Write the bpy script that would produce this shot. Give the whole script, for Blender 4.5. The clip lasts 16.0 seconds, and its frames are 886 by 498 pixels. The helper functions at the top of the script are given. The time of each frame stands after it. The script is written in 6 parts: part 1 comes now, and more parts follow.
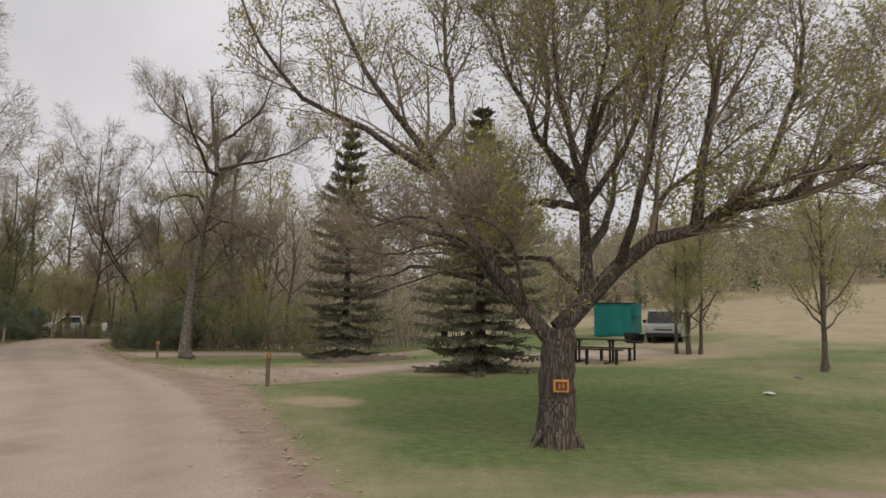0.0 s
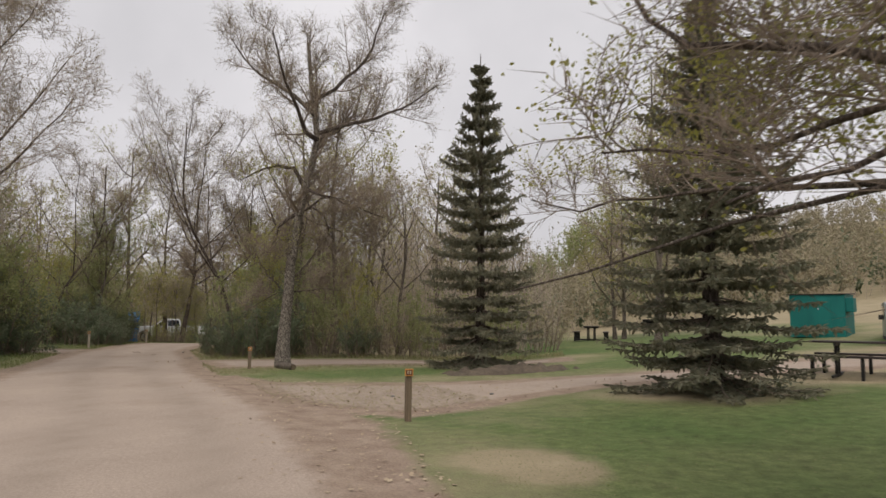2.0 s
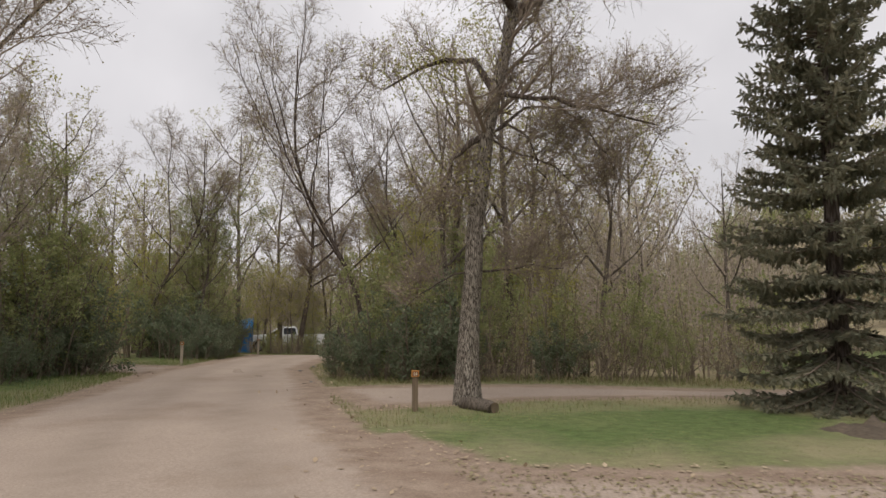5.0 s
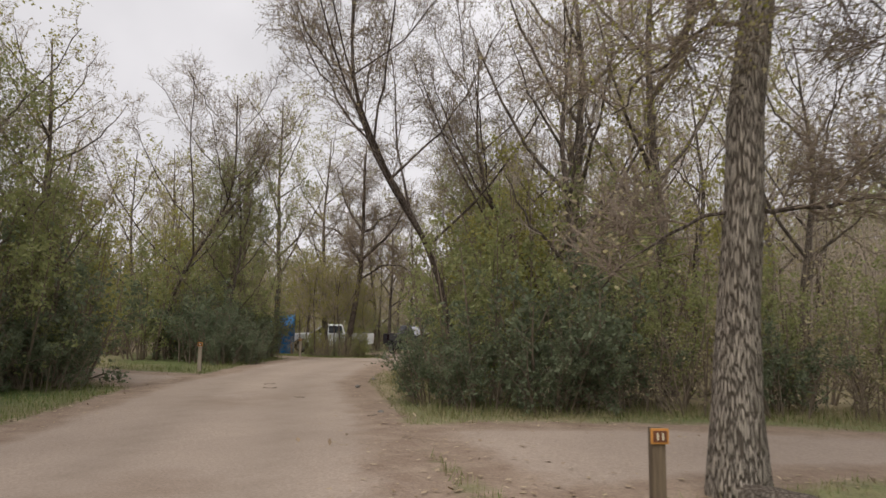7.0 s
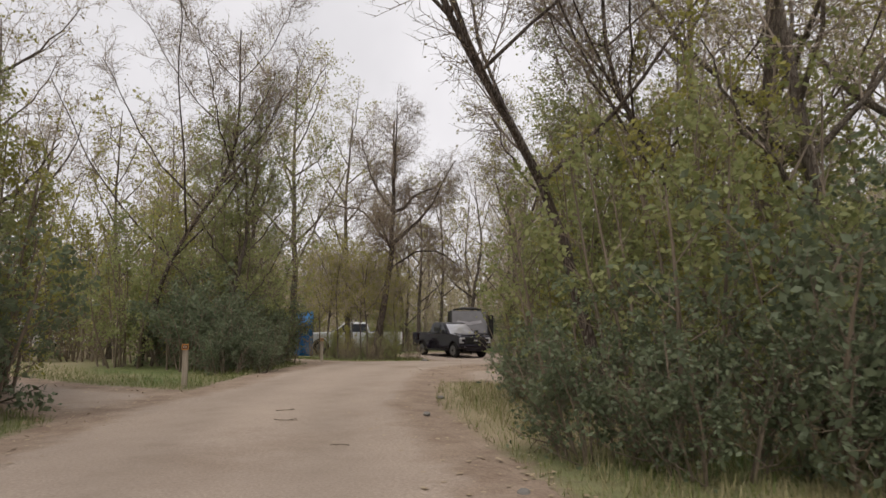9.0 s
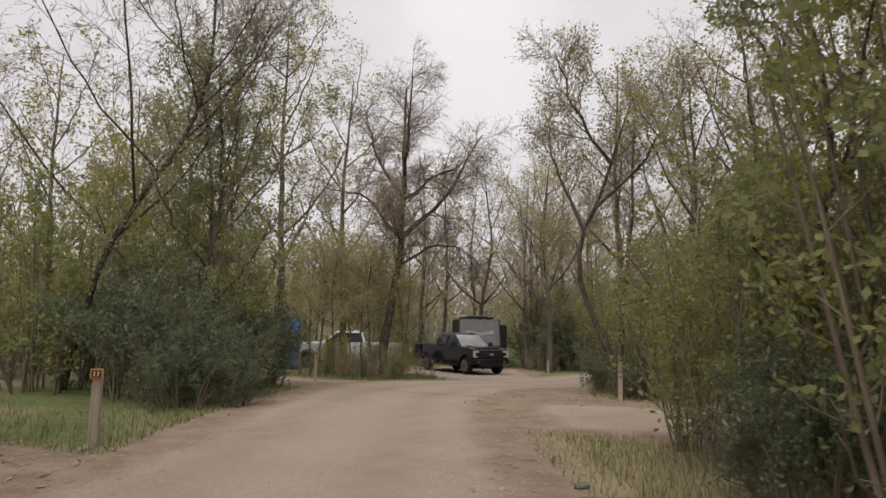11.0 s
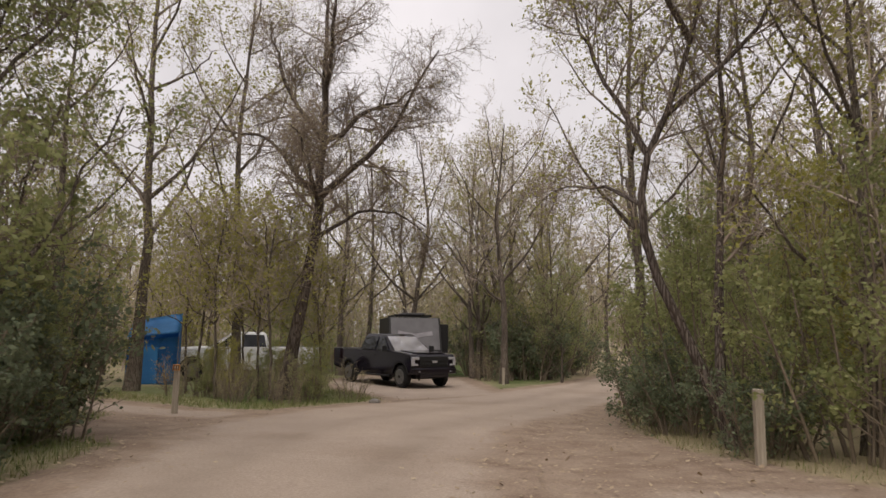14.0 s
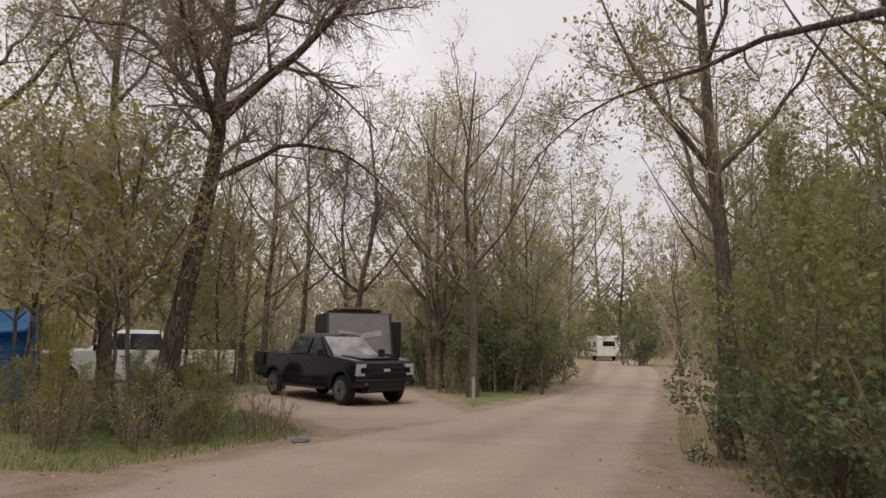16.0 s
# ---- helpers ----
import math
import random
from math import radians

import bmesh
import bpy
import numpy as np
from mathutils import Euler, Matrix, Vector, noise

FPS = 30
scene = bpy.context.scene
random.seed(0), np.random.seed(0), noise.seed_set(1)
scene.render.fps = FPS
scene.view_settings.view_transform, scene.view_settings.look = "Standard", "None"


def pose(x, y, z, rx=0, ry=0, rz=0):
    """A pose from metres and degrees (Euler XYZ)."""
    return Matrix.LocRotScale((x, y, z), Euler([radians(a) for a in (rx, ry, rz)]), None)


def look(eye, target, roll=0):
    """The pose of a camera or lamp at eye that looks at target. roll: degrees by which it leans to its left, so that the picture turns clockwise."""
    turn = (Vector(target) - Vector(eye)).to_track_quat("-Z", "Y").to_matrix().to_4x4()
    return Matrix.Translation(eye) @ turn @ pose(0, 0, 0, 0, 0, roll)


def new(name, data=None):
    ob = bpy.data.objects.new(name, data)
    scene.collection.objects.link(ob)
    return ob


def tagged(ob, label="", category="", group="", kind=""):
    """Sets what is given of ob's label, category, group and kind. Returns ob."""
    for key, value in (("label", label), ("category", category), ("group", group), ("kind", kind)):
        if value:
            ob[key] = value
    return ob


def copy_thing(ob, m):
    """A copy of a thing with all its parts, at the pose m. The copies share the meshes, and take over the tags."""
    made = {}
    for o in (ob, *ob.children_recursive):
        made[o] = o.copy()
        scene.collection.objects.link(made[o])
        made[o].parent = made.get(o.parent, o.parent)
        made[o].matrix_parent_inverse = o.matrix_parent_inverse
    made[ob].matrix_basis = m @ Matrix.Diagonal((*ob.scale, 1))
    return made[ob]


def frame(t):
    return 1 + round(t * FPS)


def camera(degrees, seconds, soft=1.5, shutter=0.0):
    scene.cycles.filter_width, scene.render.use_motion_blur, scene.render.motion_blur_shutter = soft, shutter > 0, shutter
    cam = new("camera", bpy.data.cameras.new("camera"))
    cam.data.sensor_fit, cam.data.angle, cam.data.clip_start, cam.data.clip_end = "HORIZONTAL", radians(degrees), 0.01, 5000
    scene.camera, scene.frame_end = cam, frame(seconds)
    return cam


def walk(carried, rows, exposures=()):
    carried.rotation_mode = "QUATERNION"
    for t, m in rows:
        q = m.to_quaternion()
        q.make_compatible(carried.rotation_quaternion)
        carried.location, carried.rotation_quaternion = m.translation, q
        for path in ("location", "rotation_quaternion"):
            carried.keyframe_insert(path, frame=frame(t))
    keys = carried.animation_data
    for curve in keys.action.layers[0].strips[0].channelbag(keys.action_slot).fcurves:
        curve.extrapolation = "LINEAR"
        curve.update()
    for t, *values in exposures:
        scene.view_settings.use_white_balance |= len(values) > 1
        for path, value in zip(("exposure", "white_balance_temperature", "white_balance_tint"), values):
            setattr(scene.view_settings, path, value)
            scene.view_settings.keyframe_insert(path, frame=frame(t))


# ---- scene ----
cam = camera(66.1, 16.0, soft=1.5, shutter=0.2)
PATH = [
    (0, (-0.207, 3.728, 1.621), (-0.191, 5.717, 1.826), 1.0),
    (0.5, (-0.584, 5.201, 1.565), (-0.61, 7.19, 1.773), 0.9),
    (1, (-1.129, 6.757, 1.544), (-1.223, 8.743, 1.753), 0.9),
    (1.5, (-1.693, 8.271, 1.504), (-1.863, 10.253, 1.71), 0.8),
    (2, (-2.372, 9.828, 1.486), (-2.617, 11.802, 1.692), 0.5),
    (2.5, (-3.029, 11.138, 1.461), (-3.336, 13.104, 1.665), 0.1),
    (3, (-3.764, 12.665, 1.41), (-4.133, 14.62, 1.619), -0.2),
    (3.5, (-4.428, 14.077, 1.392), (-4.845, 16.022, 1.602), -0.6),
    (4, (-5.22, 15.565, 1.407), (-5.681, 17.5, 1.612), -0.5),
    (4.2, (-5.585, 16.189, 1.39), (-6.067, 18.119, 1.6), -0.5),
    (6.3, (-9.051, 22.273, 1.326), (-9.684, 24.155, 1.556), 0.6),
    (6.5, (-9.396, 22.816, 1.324), (-10.043, 24.695, 1.552), 0.5),
    (7, (-10.274, 24.191, 1.315), (-10.939, 26.064, 1.539), 0.7),
    (7.5, (-11.197, 25.544, 1.243), (-11.872, 27.413, 1.468), 0.7),
    (8, (-12.027, 26.801, 1.237), (-12.718, 28.665, 1.458), 0.7),
    (8.5, (-12.752, 27.873, 1.2), (-13.452, 29.733, 1.422), 0.7),
    (9, (-13.481, 29.045, 1.167), (-14.184, 30.904, 1.389), 0.2),
    (9.2, (-13.782, 29.561, 1.177), (-14.488, 31.419, 1.401), 0.3),
    (11.3, (-17.098, 34.317, 1.236), (-17.742, 36.193, 1.488), 1.1),
    (11.5, (-17.335, 34.752, 1.245), (-17.973, 36.631, 1.499), 1.1),
    (12, (-17.829, 35.779, 1.219), (-18.454, 37.661, 1.476), 1.1),
    (12.5, (-18.333, 36.91, 1.212), (-18.93, 38.801, 1.476), 0.9),
    (13, (-18.813, 38.062, 1.187), (-19.347, 39.97, 1.459), 0.9),
    (13.5, (-19.227, 39.247, 1.185), (-19.694, 41.173, 1.452), 0.9),
    (14, (-19.622, 40.483, 1.206), (-20.039, 42.422, 1.464), 0.8),
    (14.5, (-20.176, 41.936, 1.157), (-20.55, 43.882, 1.423), 1.2),
    (15, (-20.648, 43.332, 1.206), (-20.993, 45.285, 1.468), 1.5),
    (15.5, (-21.029, 44.9, 1.2), (-21.331, 46.859, 1.463), 1.3),
    (16, (-21.313, 46.27, 1.195), (-21.558, 48.238, 1.459), 1.0),
]
EXPOSURES = [(0, -0.16, 6500, 10), (2.5, -0.04, 6500, 10), (3.5, -0.03, 6500, 10), (7, 0.09, 6500, 10), (9, 0.13, 6500, 10), (12.5, 0.02, 6650, 10.5), (14.5, 0.09, 6700, 13), (16, 0.08, 6700, 13)]
walk(cam, [(t, look(eye, target, roll)) for t, eye, target, roll in PATH], exposures=EXPOSURES)

# ---- light: overcast, hazy afternoon ----
world = bpy.data.worlds.new("overcast_sky")
scene.world = world
world.use_nodes = True
wn, wl = world.node_tree.nodes, world.node_tree.links
sky = wn.new("ShaderNodeTexSky")
sky.sky_type = "NISHITA"
sky.sun_disc = False
sky.sun_elevation, sky.sun_rotation = radians(56), radians(186)
sky.air_density, sky.dust_density, sky.ozone_density = 1.0, 6.0, 1.0
grey = wn.new("ShaderNodeHueSaturation")
grey.inputs["Saturation"].default_value = 0.12
cloud_tex = wn.new("ShaderNodeTexNoise")
cloud_tex.inputs["Scale"].default_value, cloud_tex.inputs["Detail"].default_value = 2.2, 5.0
cloud_ramp = wn.new("ShaderNodeValToRGB")
cloud_ramp.color_ramp.elements[0].position, cloud_ramp.color_ramp.elements[0].color = 0.3, (5.32, 5.2, 5.4, 1)
cloud_ramp.color_ramp.elements[1].position, cloud_ramp.color_ramp.elements[1].color = 0.72, (7.95, 7.7, 7.92, 1)
cover = wn.new("ShaderNodeMix")
cover.data_type = "RGBA"
cover.inputs["Factor"].default_value = 0.88
coord = wn.new("ShaderNodeTexCoord")
wl.new(coord.outputs["Generated"], cloud_tex.inputs["Vector"])
wl.new(cloud_tex.outputs["Fac"], cloud_ramp.inputs["Fac"])
wl.new(sky.outputs["Color"], grey.inputs["Color"])
wl.new(grey.outputs["Color"], cover.inputs["A"])
wl.new(cloud_ramp.outputs["Color"], cover.inputs["B"])
wl.new(cover.outputs["Result"], wn["Background"].inputs["Color"])
wn["Background"].inputs["Strength"].default_value = 0.121

sun_data = bpy.data.lights.new("sun", "SUN")
sun_data.energy, sun_data.angle, sun_data.color = 1.5, radians(50), (1.0, 0.92, 0.80)
sun = new("sun", sun_data)
sun.matrix_world = look((0, 0, 30), (-10 * math.sin(radians(186)), -10 * math.cos(radians(186)), 30 - 14.8))


# ---- materials ----
def material(name, base, dark=None, scale=4.0, rough=0.85, metal=0.0, bump=0.0, bump_scale=30.0, stretch=(1, 1, 1), fine=0.0, spec=0.3, through_light=0.0, island=None, detail=6.0):
    """Noise between two colours at two scales, with relief. island: a second colour taken at random by each loose piece."""
    m = bpy.data.materials.new(name)
    m.use_nodes = True
    n, l = m.node_tree.nodes, m.node_tree.links
    p = n["Principled BSDF"]
    p.inputs["Roughness"].default_value, p.inputs["Metallic"].default_value = rough, metal
    p.inputs["Specular IOR Level"].default_value = spec
    tc, mp = n.new("ShaderNodeTexCoord"), n.new("ShaderNodeMapping")
    mp.inputs["Scale"].default_value = stretch
    l.new(tc.outputs["Object"], mp.inputs["Vector"])
    tex = n.new("ShaderNodeTexNoise")
    tex.inputs["Scale"].default_value, tex.inputs["Detail"].default_value = scale, detail
    l.new(mp.outputs["Vector"], tex.inputs["Vector"])
    ramp = n.new("ShaderNodeValToRGB")
    dark = dark or tuple(c * 0.7 for c in base)
    ramp.color_ramp.elements[0].position, ramp.color_ramp.elements[0].color = 0.32, (*dark, 1)
    ramp.color_ramp.elements[1].position, ramp.color_ramp.elements[1].color = 0.68, (*base, 1)
    l.new(tex.outputs["Fac"], ramp.inputs["Fac"])
    out = ramp.outputs["Color"]
    if island:
        geo, mix = n.new("ShaderNodeNewGeometry"), n.new("ShaderNodeMix")
        mix.data_type = "RGBA"
        l.new(geo.outputs["Random Per Island"], mix.inputs["Factor"])
        l.new(out, mix.inputs["A"])
        mix.inputs["B"].default_value = (*island, 1)
        out = mix.outputs["Result"]
    if fine:
        t2, m2 = n.new("ShaderNodeTexNoise"), n.new("ShaderNodeMix")
        t2.inputs["Scale"].default_value, t2.inputs["Detail"].default_value = bump_scale * 1.7, 3.0
        l.new(mp.outputs["Vector"], t2.inputs["Vector"])
        m2.data_type, m2.blend_type = "RGBA", "OVERLAY"
        m2.inputs["Factor"].default_value = fine
        l.new(out, m2.inputs["A"])
        l.new(t2.outputs["Fac"], m2.inputs["B"])
        out = m2.outputs["Result"]
    l.new(out, p.inputs["Base Color"])
    if bump:
        bt, bp = n.new("ShaderNodeTexNoise"), n.new("ShaderNodeBump")
        bt.inputs["Scale"].default_value, bt.inputs["Detail"].default_value = bump_scale, 5.0
        l.new(mp.outputs["Vector"], bt.inputs["Vector"])
        bp.inputs["Strength"].default_value, bp.inputs["Distance"].default_value = bump, 0.03
        l.new(bt.outputs["Fac"], bp.inputs["Height"])
        l.new(bp.outputs["Normal"], p.inputs["Normal"])
    if through_light:
        tr, mx = n.new("ShaderNodeBsdfTranslucent"), n.new("ShaderNodeMixShader")
        l.new(out, tr.inputs["Color"])
        mx.inputs["Fac"].default_value = through_light
        l.new(p.outputs["BSDF"], mx.inputs[1])
        l.new(tr.outputs["BSDF"], mx.inputs[2])
        l.new(mx.outputs["Shader"], n["Material Output"].inputs["Surface"])
    return m


def bark_material(name, ridge, furrow, ridge_scale=9.0, crack=0.24):
    """Furrowed bark: plates drawn out along the trunk, with dark cracks between."""
    m = material(name, ridge, furrow, scale=3.0, rough=0.95, stretch=(1, 1, 0.25), fine=0.5)
    n, l = m.node_tree.nodes, m.node_tree.links
    tc, mp, vo = n.new("ShaderNodeTexCoord"), n.new("ShaderNodeMapping"), n.new("ShaderNodeTexVoronoi")
    mp.inputs["Scale"].default_value = (1, 1, 0.09)
    wob, add = n.new("ShaderNodeTexNoise"), n.new("ShaderNodeMixRGB")
    wob.inputs["Scale"].default_value = 6.0
    add.blend_type = "ADD"
    add.inputs["Fac"].default_value = 0.009
    l.new(tc.outputs["Object"], mp.inputs["Vector"])
    l.new(mp.outputs["Vector"], add.inputs["Color1"])
    l.new(tc.outputs["Object"], wob.inputs["Vector"])
    l.new(wob.outputs["Color"], add.inputs["Color2"])
    vo.feature = "DISTANCE_TO_EDGE"
    vo.inputs["Scale"].default_value = ridge_scale * 2.8
    l.new(add.outputs["Color"], vo.inputs["Vector"])
    ramp = n.new("ShaderNodeValToRGB")
    ramp.color_ramp.elements[0].position, ramp.color_ramp.elements[0].color = 0.04, (crack, crack * 0.92, crack * 0.86, 1)
    ramp.color_ramp.elements[1].position, ramp.color_ramp.elements[1].color = 0.2, (1, 1, 1, 1)
    l.new(vo.outputs["Distance"], ramp.inputs["Fac"])
    p = n["Principled BSDF"]
    old = p.inputs["Base Color"].links[0].from_socket
    mul = n.new("ShaderNodeMix")
    mul.data_type, mul.blend_type = "RGBA", "MULTIPLY"
    mul.inputs["Factor"].default_value = 1.0
    l.new(old, mul.inputs["A"])
    l.new(ramp.outputs["Color"], mul.inputs["B"])
    l.new(mul.outputs["Result"], p.inputs["Base Color"])
    bp = n.new("ShaderNodeBump")
    bp.inputs["Strength"].default_value, bp.inputs["Distance"].default_value = 0.9, 0.03
    l.new(ramp.outputs["Color"], bp.inputs["Height"])
    l.new(bp.outputs["Normal"], p.inputs["Normal"])
    return m


BARK = bark_material("cottonwood_bark", (0.44, 0.39, 0.335), (0.36, 0.315, 0.265), 21, 0.2)
BARK_DARK = bark_material("willow_bark", (0.21, 0.172, 0.148), (0.12, 0.098, 0.086), 10, 0.4)
BARK_PALE = bark_material("ash_bark", (0.25, 0.212, 0.18), (0.15, 0.128, 0.108), 13, 0.5)
TWIG = material("twig_bark", (0.29, 0.232, 0.185), (0.185, 0.147, 0.115), scale=3, rough=0.9)
STEM = material("shrub_stem_bark", (0.27, 0.22, 0.165), (0.17, 0.135, 0.105), scale=3, rough=0.9)
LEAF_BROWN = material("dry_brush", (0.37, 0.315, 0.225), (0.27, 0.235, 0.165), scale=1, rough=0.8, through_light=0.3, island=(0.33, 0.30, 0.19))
TWIG_GREY = material("grey_twig_bark", (0.45, 0.375, 0.31), (0.325, 0.27, 0.225), scale=3, rough=0.9)
LEAF_YOUNG = material("young_leaf", (0.36, 0.35, 0.09), (0.265, 0.27, 0.066), scale=2, rough=0.6, through_light=0.45, island=(0.42, 0.39, 0.13))
LEAF_GREEN = material("shrub_leaf", (0.30, 0.335, 0.135), (0.215, 0.25, 0.105), scale=1.2, rough=0.55, through_light=0.5, island=(0.385, 0.395, 0.18))
LEAF_DARK = material("dark_shrub_leaf", (0.165, 0.20, 0.12), (0.11, 0.14, 0.088), scale=1.2, rough=0.5, through_light=0.4, island=(0.20, 0.235, 0.14))
LEAF_BUD = material("opening_leaf_buds", (0.40, 0.35, 0.185), (0.285, 0.24, 0.135), scale=2, rough=0.7, through_light=0.3, island=(0.45, 0.40, 0.25))
NEEDLE = material("spruce_needles", (0.235, 0.245, 0.175), (0.15, 0.16, 0.118), scale=1.6, rough=0.7, through_light=0.3, island=(0.27, 0.245, 0.17))
GRASS_BLADE = material("grass_blade", (0.13, 0.19, 0.045), (0.085, 0.135, 0.03), scale=0.4, rough=0.6, through_light=0.3, island=(0.20, 0.22, 0.07))
STRAW = material("dry_grass", (0.38, 0.32, 0.20), (0.26, 0.22, 0.13), scale=0.6, rough=0.8, through_light=0.2, island=(0.30, 0.28, 0.14))
LITTER = material("dead_leaves", (0.36, 0.27, 0.18), (0.24, 0.175, 0.12), scale=8, rough=0.85, island=(0.46, 0.37, 0.26))
POST_WOOD = material("weathered_post_wood", (0.18, 0.135, 0.092), (0.105, 0.078, 0.054), scale=9, rough=0.9, stretch=(1, 1, 0.08), bump=0.4, bump_scale=40, fine=0.4)
POST_PALE = material("bleached_post_wood", (0.42, 0.37, 0.30), (0.28, 0.24, 0.19), scale=9, rough=0.9, stretch=(1, 1, 0.08), bump=0.4, bump_scale=40, fine=0.4)
PLATE_BROWN = material("brown_plate_paint", (0.16, 0.06, 0.03), (0.12, 0.045, 0.025), scale=10, rough=0.5)
PLATE_ORANGE = material("orange_plate_paint", (0.62, 0.30, 0.08), (0.5, 0.23, 0.06), scale=14, rough=0.5)
PLATE_WHITE = material("cream_lettering_paint", (0.75, 0.68, 0.5), rough=0.5)
BLACK_IRON = material("black_painted_iron", (0.022, 0.021, 0.021), (0.012, 0.012, 0.012), scale=20, rough=0.55, bump=0.2)
TABLE_WOOD = material("dark_stained_planks", (0.055, 0.042, 0.036), (0.03, 0.024, 0.022), scale=8, rough=0.7, stretch=(0.1, 1, 1), bump=0.2)
BLACK_PAINT = material("black_car_paint", (0.013, 0.010, 0.017), (0.009, 0.007, 0.012), scale=3, rough=0.10, spec=0.55)
WHITE_PAINT = material("white_car_paint", (0.72, 0.73, 0.74), (0.62, 0.63, 0.64), scale=2, rough=0.25, spec=0.5)
PALE_PAINT = material("pale_grey_car_paint", (0.24, 0.25, 0.235), (0.18, 0.185, 0.175), scale=2, rough=0.3, spec=0.5)
TRIM_BLACK = material("black_plastic_trim", (0.02, 0.02, 0.021), (0.014, 0.014, 0.014), scale=30, rough=0.6)
CHROME = material("chrome", (0.62, 0.62, 0.63), (0.5, 0.5, 0.51), scale=10, rough=0.18, metal=1.0)
LAMP_GLASS = material("headlamp_lens", (0.5, 0.5, 0.52), (0.32, 0.32, 0.34), scale=18, rough=0.12, spec=0.7)
CAR_GLASS = material("tinted_car_glass", (0.02, 0.022, 0.026), (0.012, 0.014, 0.017), scale=2, rough=0.05, spec=0.4)
# pale base and part metal put a bright sky reflection into the glass colour
WINDSCREEN = material("windscreen_glass", (0.62, 0.62, 0.66), (0.42, 0.42, 0.46), scale=1.5, rough=0.04, metal=0.55, spec=1.0)
TYRE = material("tyre_rubber", (0.025, 0.025, 0.025), (0.016, 0.016, 0.016), scale=30, rough=0.85, bump=0.3)
RIM = material("grey_alloy", (0.30, 0.30, 0.31), (0.2, 0.2, 0.21), scale=12, rough=0.3, metal=0.9)
TRAILER_GREY = material("grey_fibreglass", (0.13, 0.125, 0.135), (0.10, 0.096, 0.104), scale=2.5, rough=0.45)
TRAILER_PALE = material("pale_vinyl", (0.26, 0.25, 0.27), (0.20, 0.19, 0.21), scale=4, rough=0.5)
TEAL = material("teal_painted_board", (0.010, 0.16, 0.145), (0.008, 0.125, 0.115), scale=3, rough=0.6, stretch=(1, 1, 0.2), bump=0.15)
TENT_BLUE = material("blue_tent_nylon", (0.05, 0.24, 0.56), (0.04, 0.18, 0.44), scale=1.5, rough=0.55, through_light=0.2, bump=0.4, bump_scale=5)
TARP_BLUE = material("light_blue_tarp", (0.10, 0.36, 0.68), (0.07, 0.27, 0.55), scale=2, rough=0.45, through_light=0.3, bump=0.4, bump_scale=6)
OFF_WHITE = material("white_siding", (0.70, 0.69, 0.66), (0.6, 0.59, 0.56), scale=2, rough=0.5)
STONE = material("grey_stone", (0.26, 0.24, 0.22), (0.16, 0.15, 0.14), scale=7, rough=0.9, bump=0.5)
# bare earth, its colour darkened to stand in for the lawn lip's shadow
EARTH_SHADED = material("shade_darkened_earth", (0.14, 0.11, 0.082), (0.085, 0.068, 0.052), scale=3, rough=0.95, bump=0.7, bump_scale=12, fine=0.5)


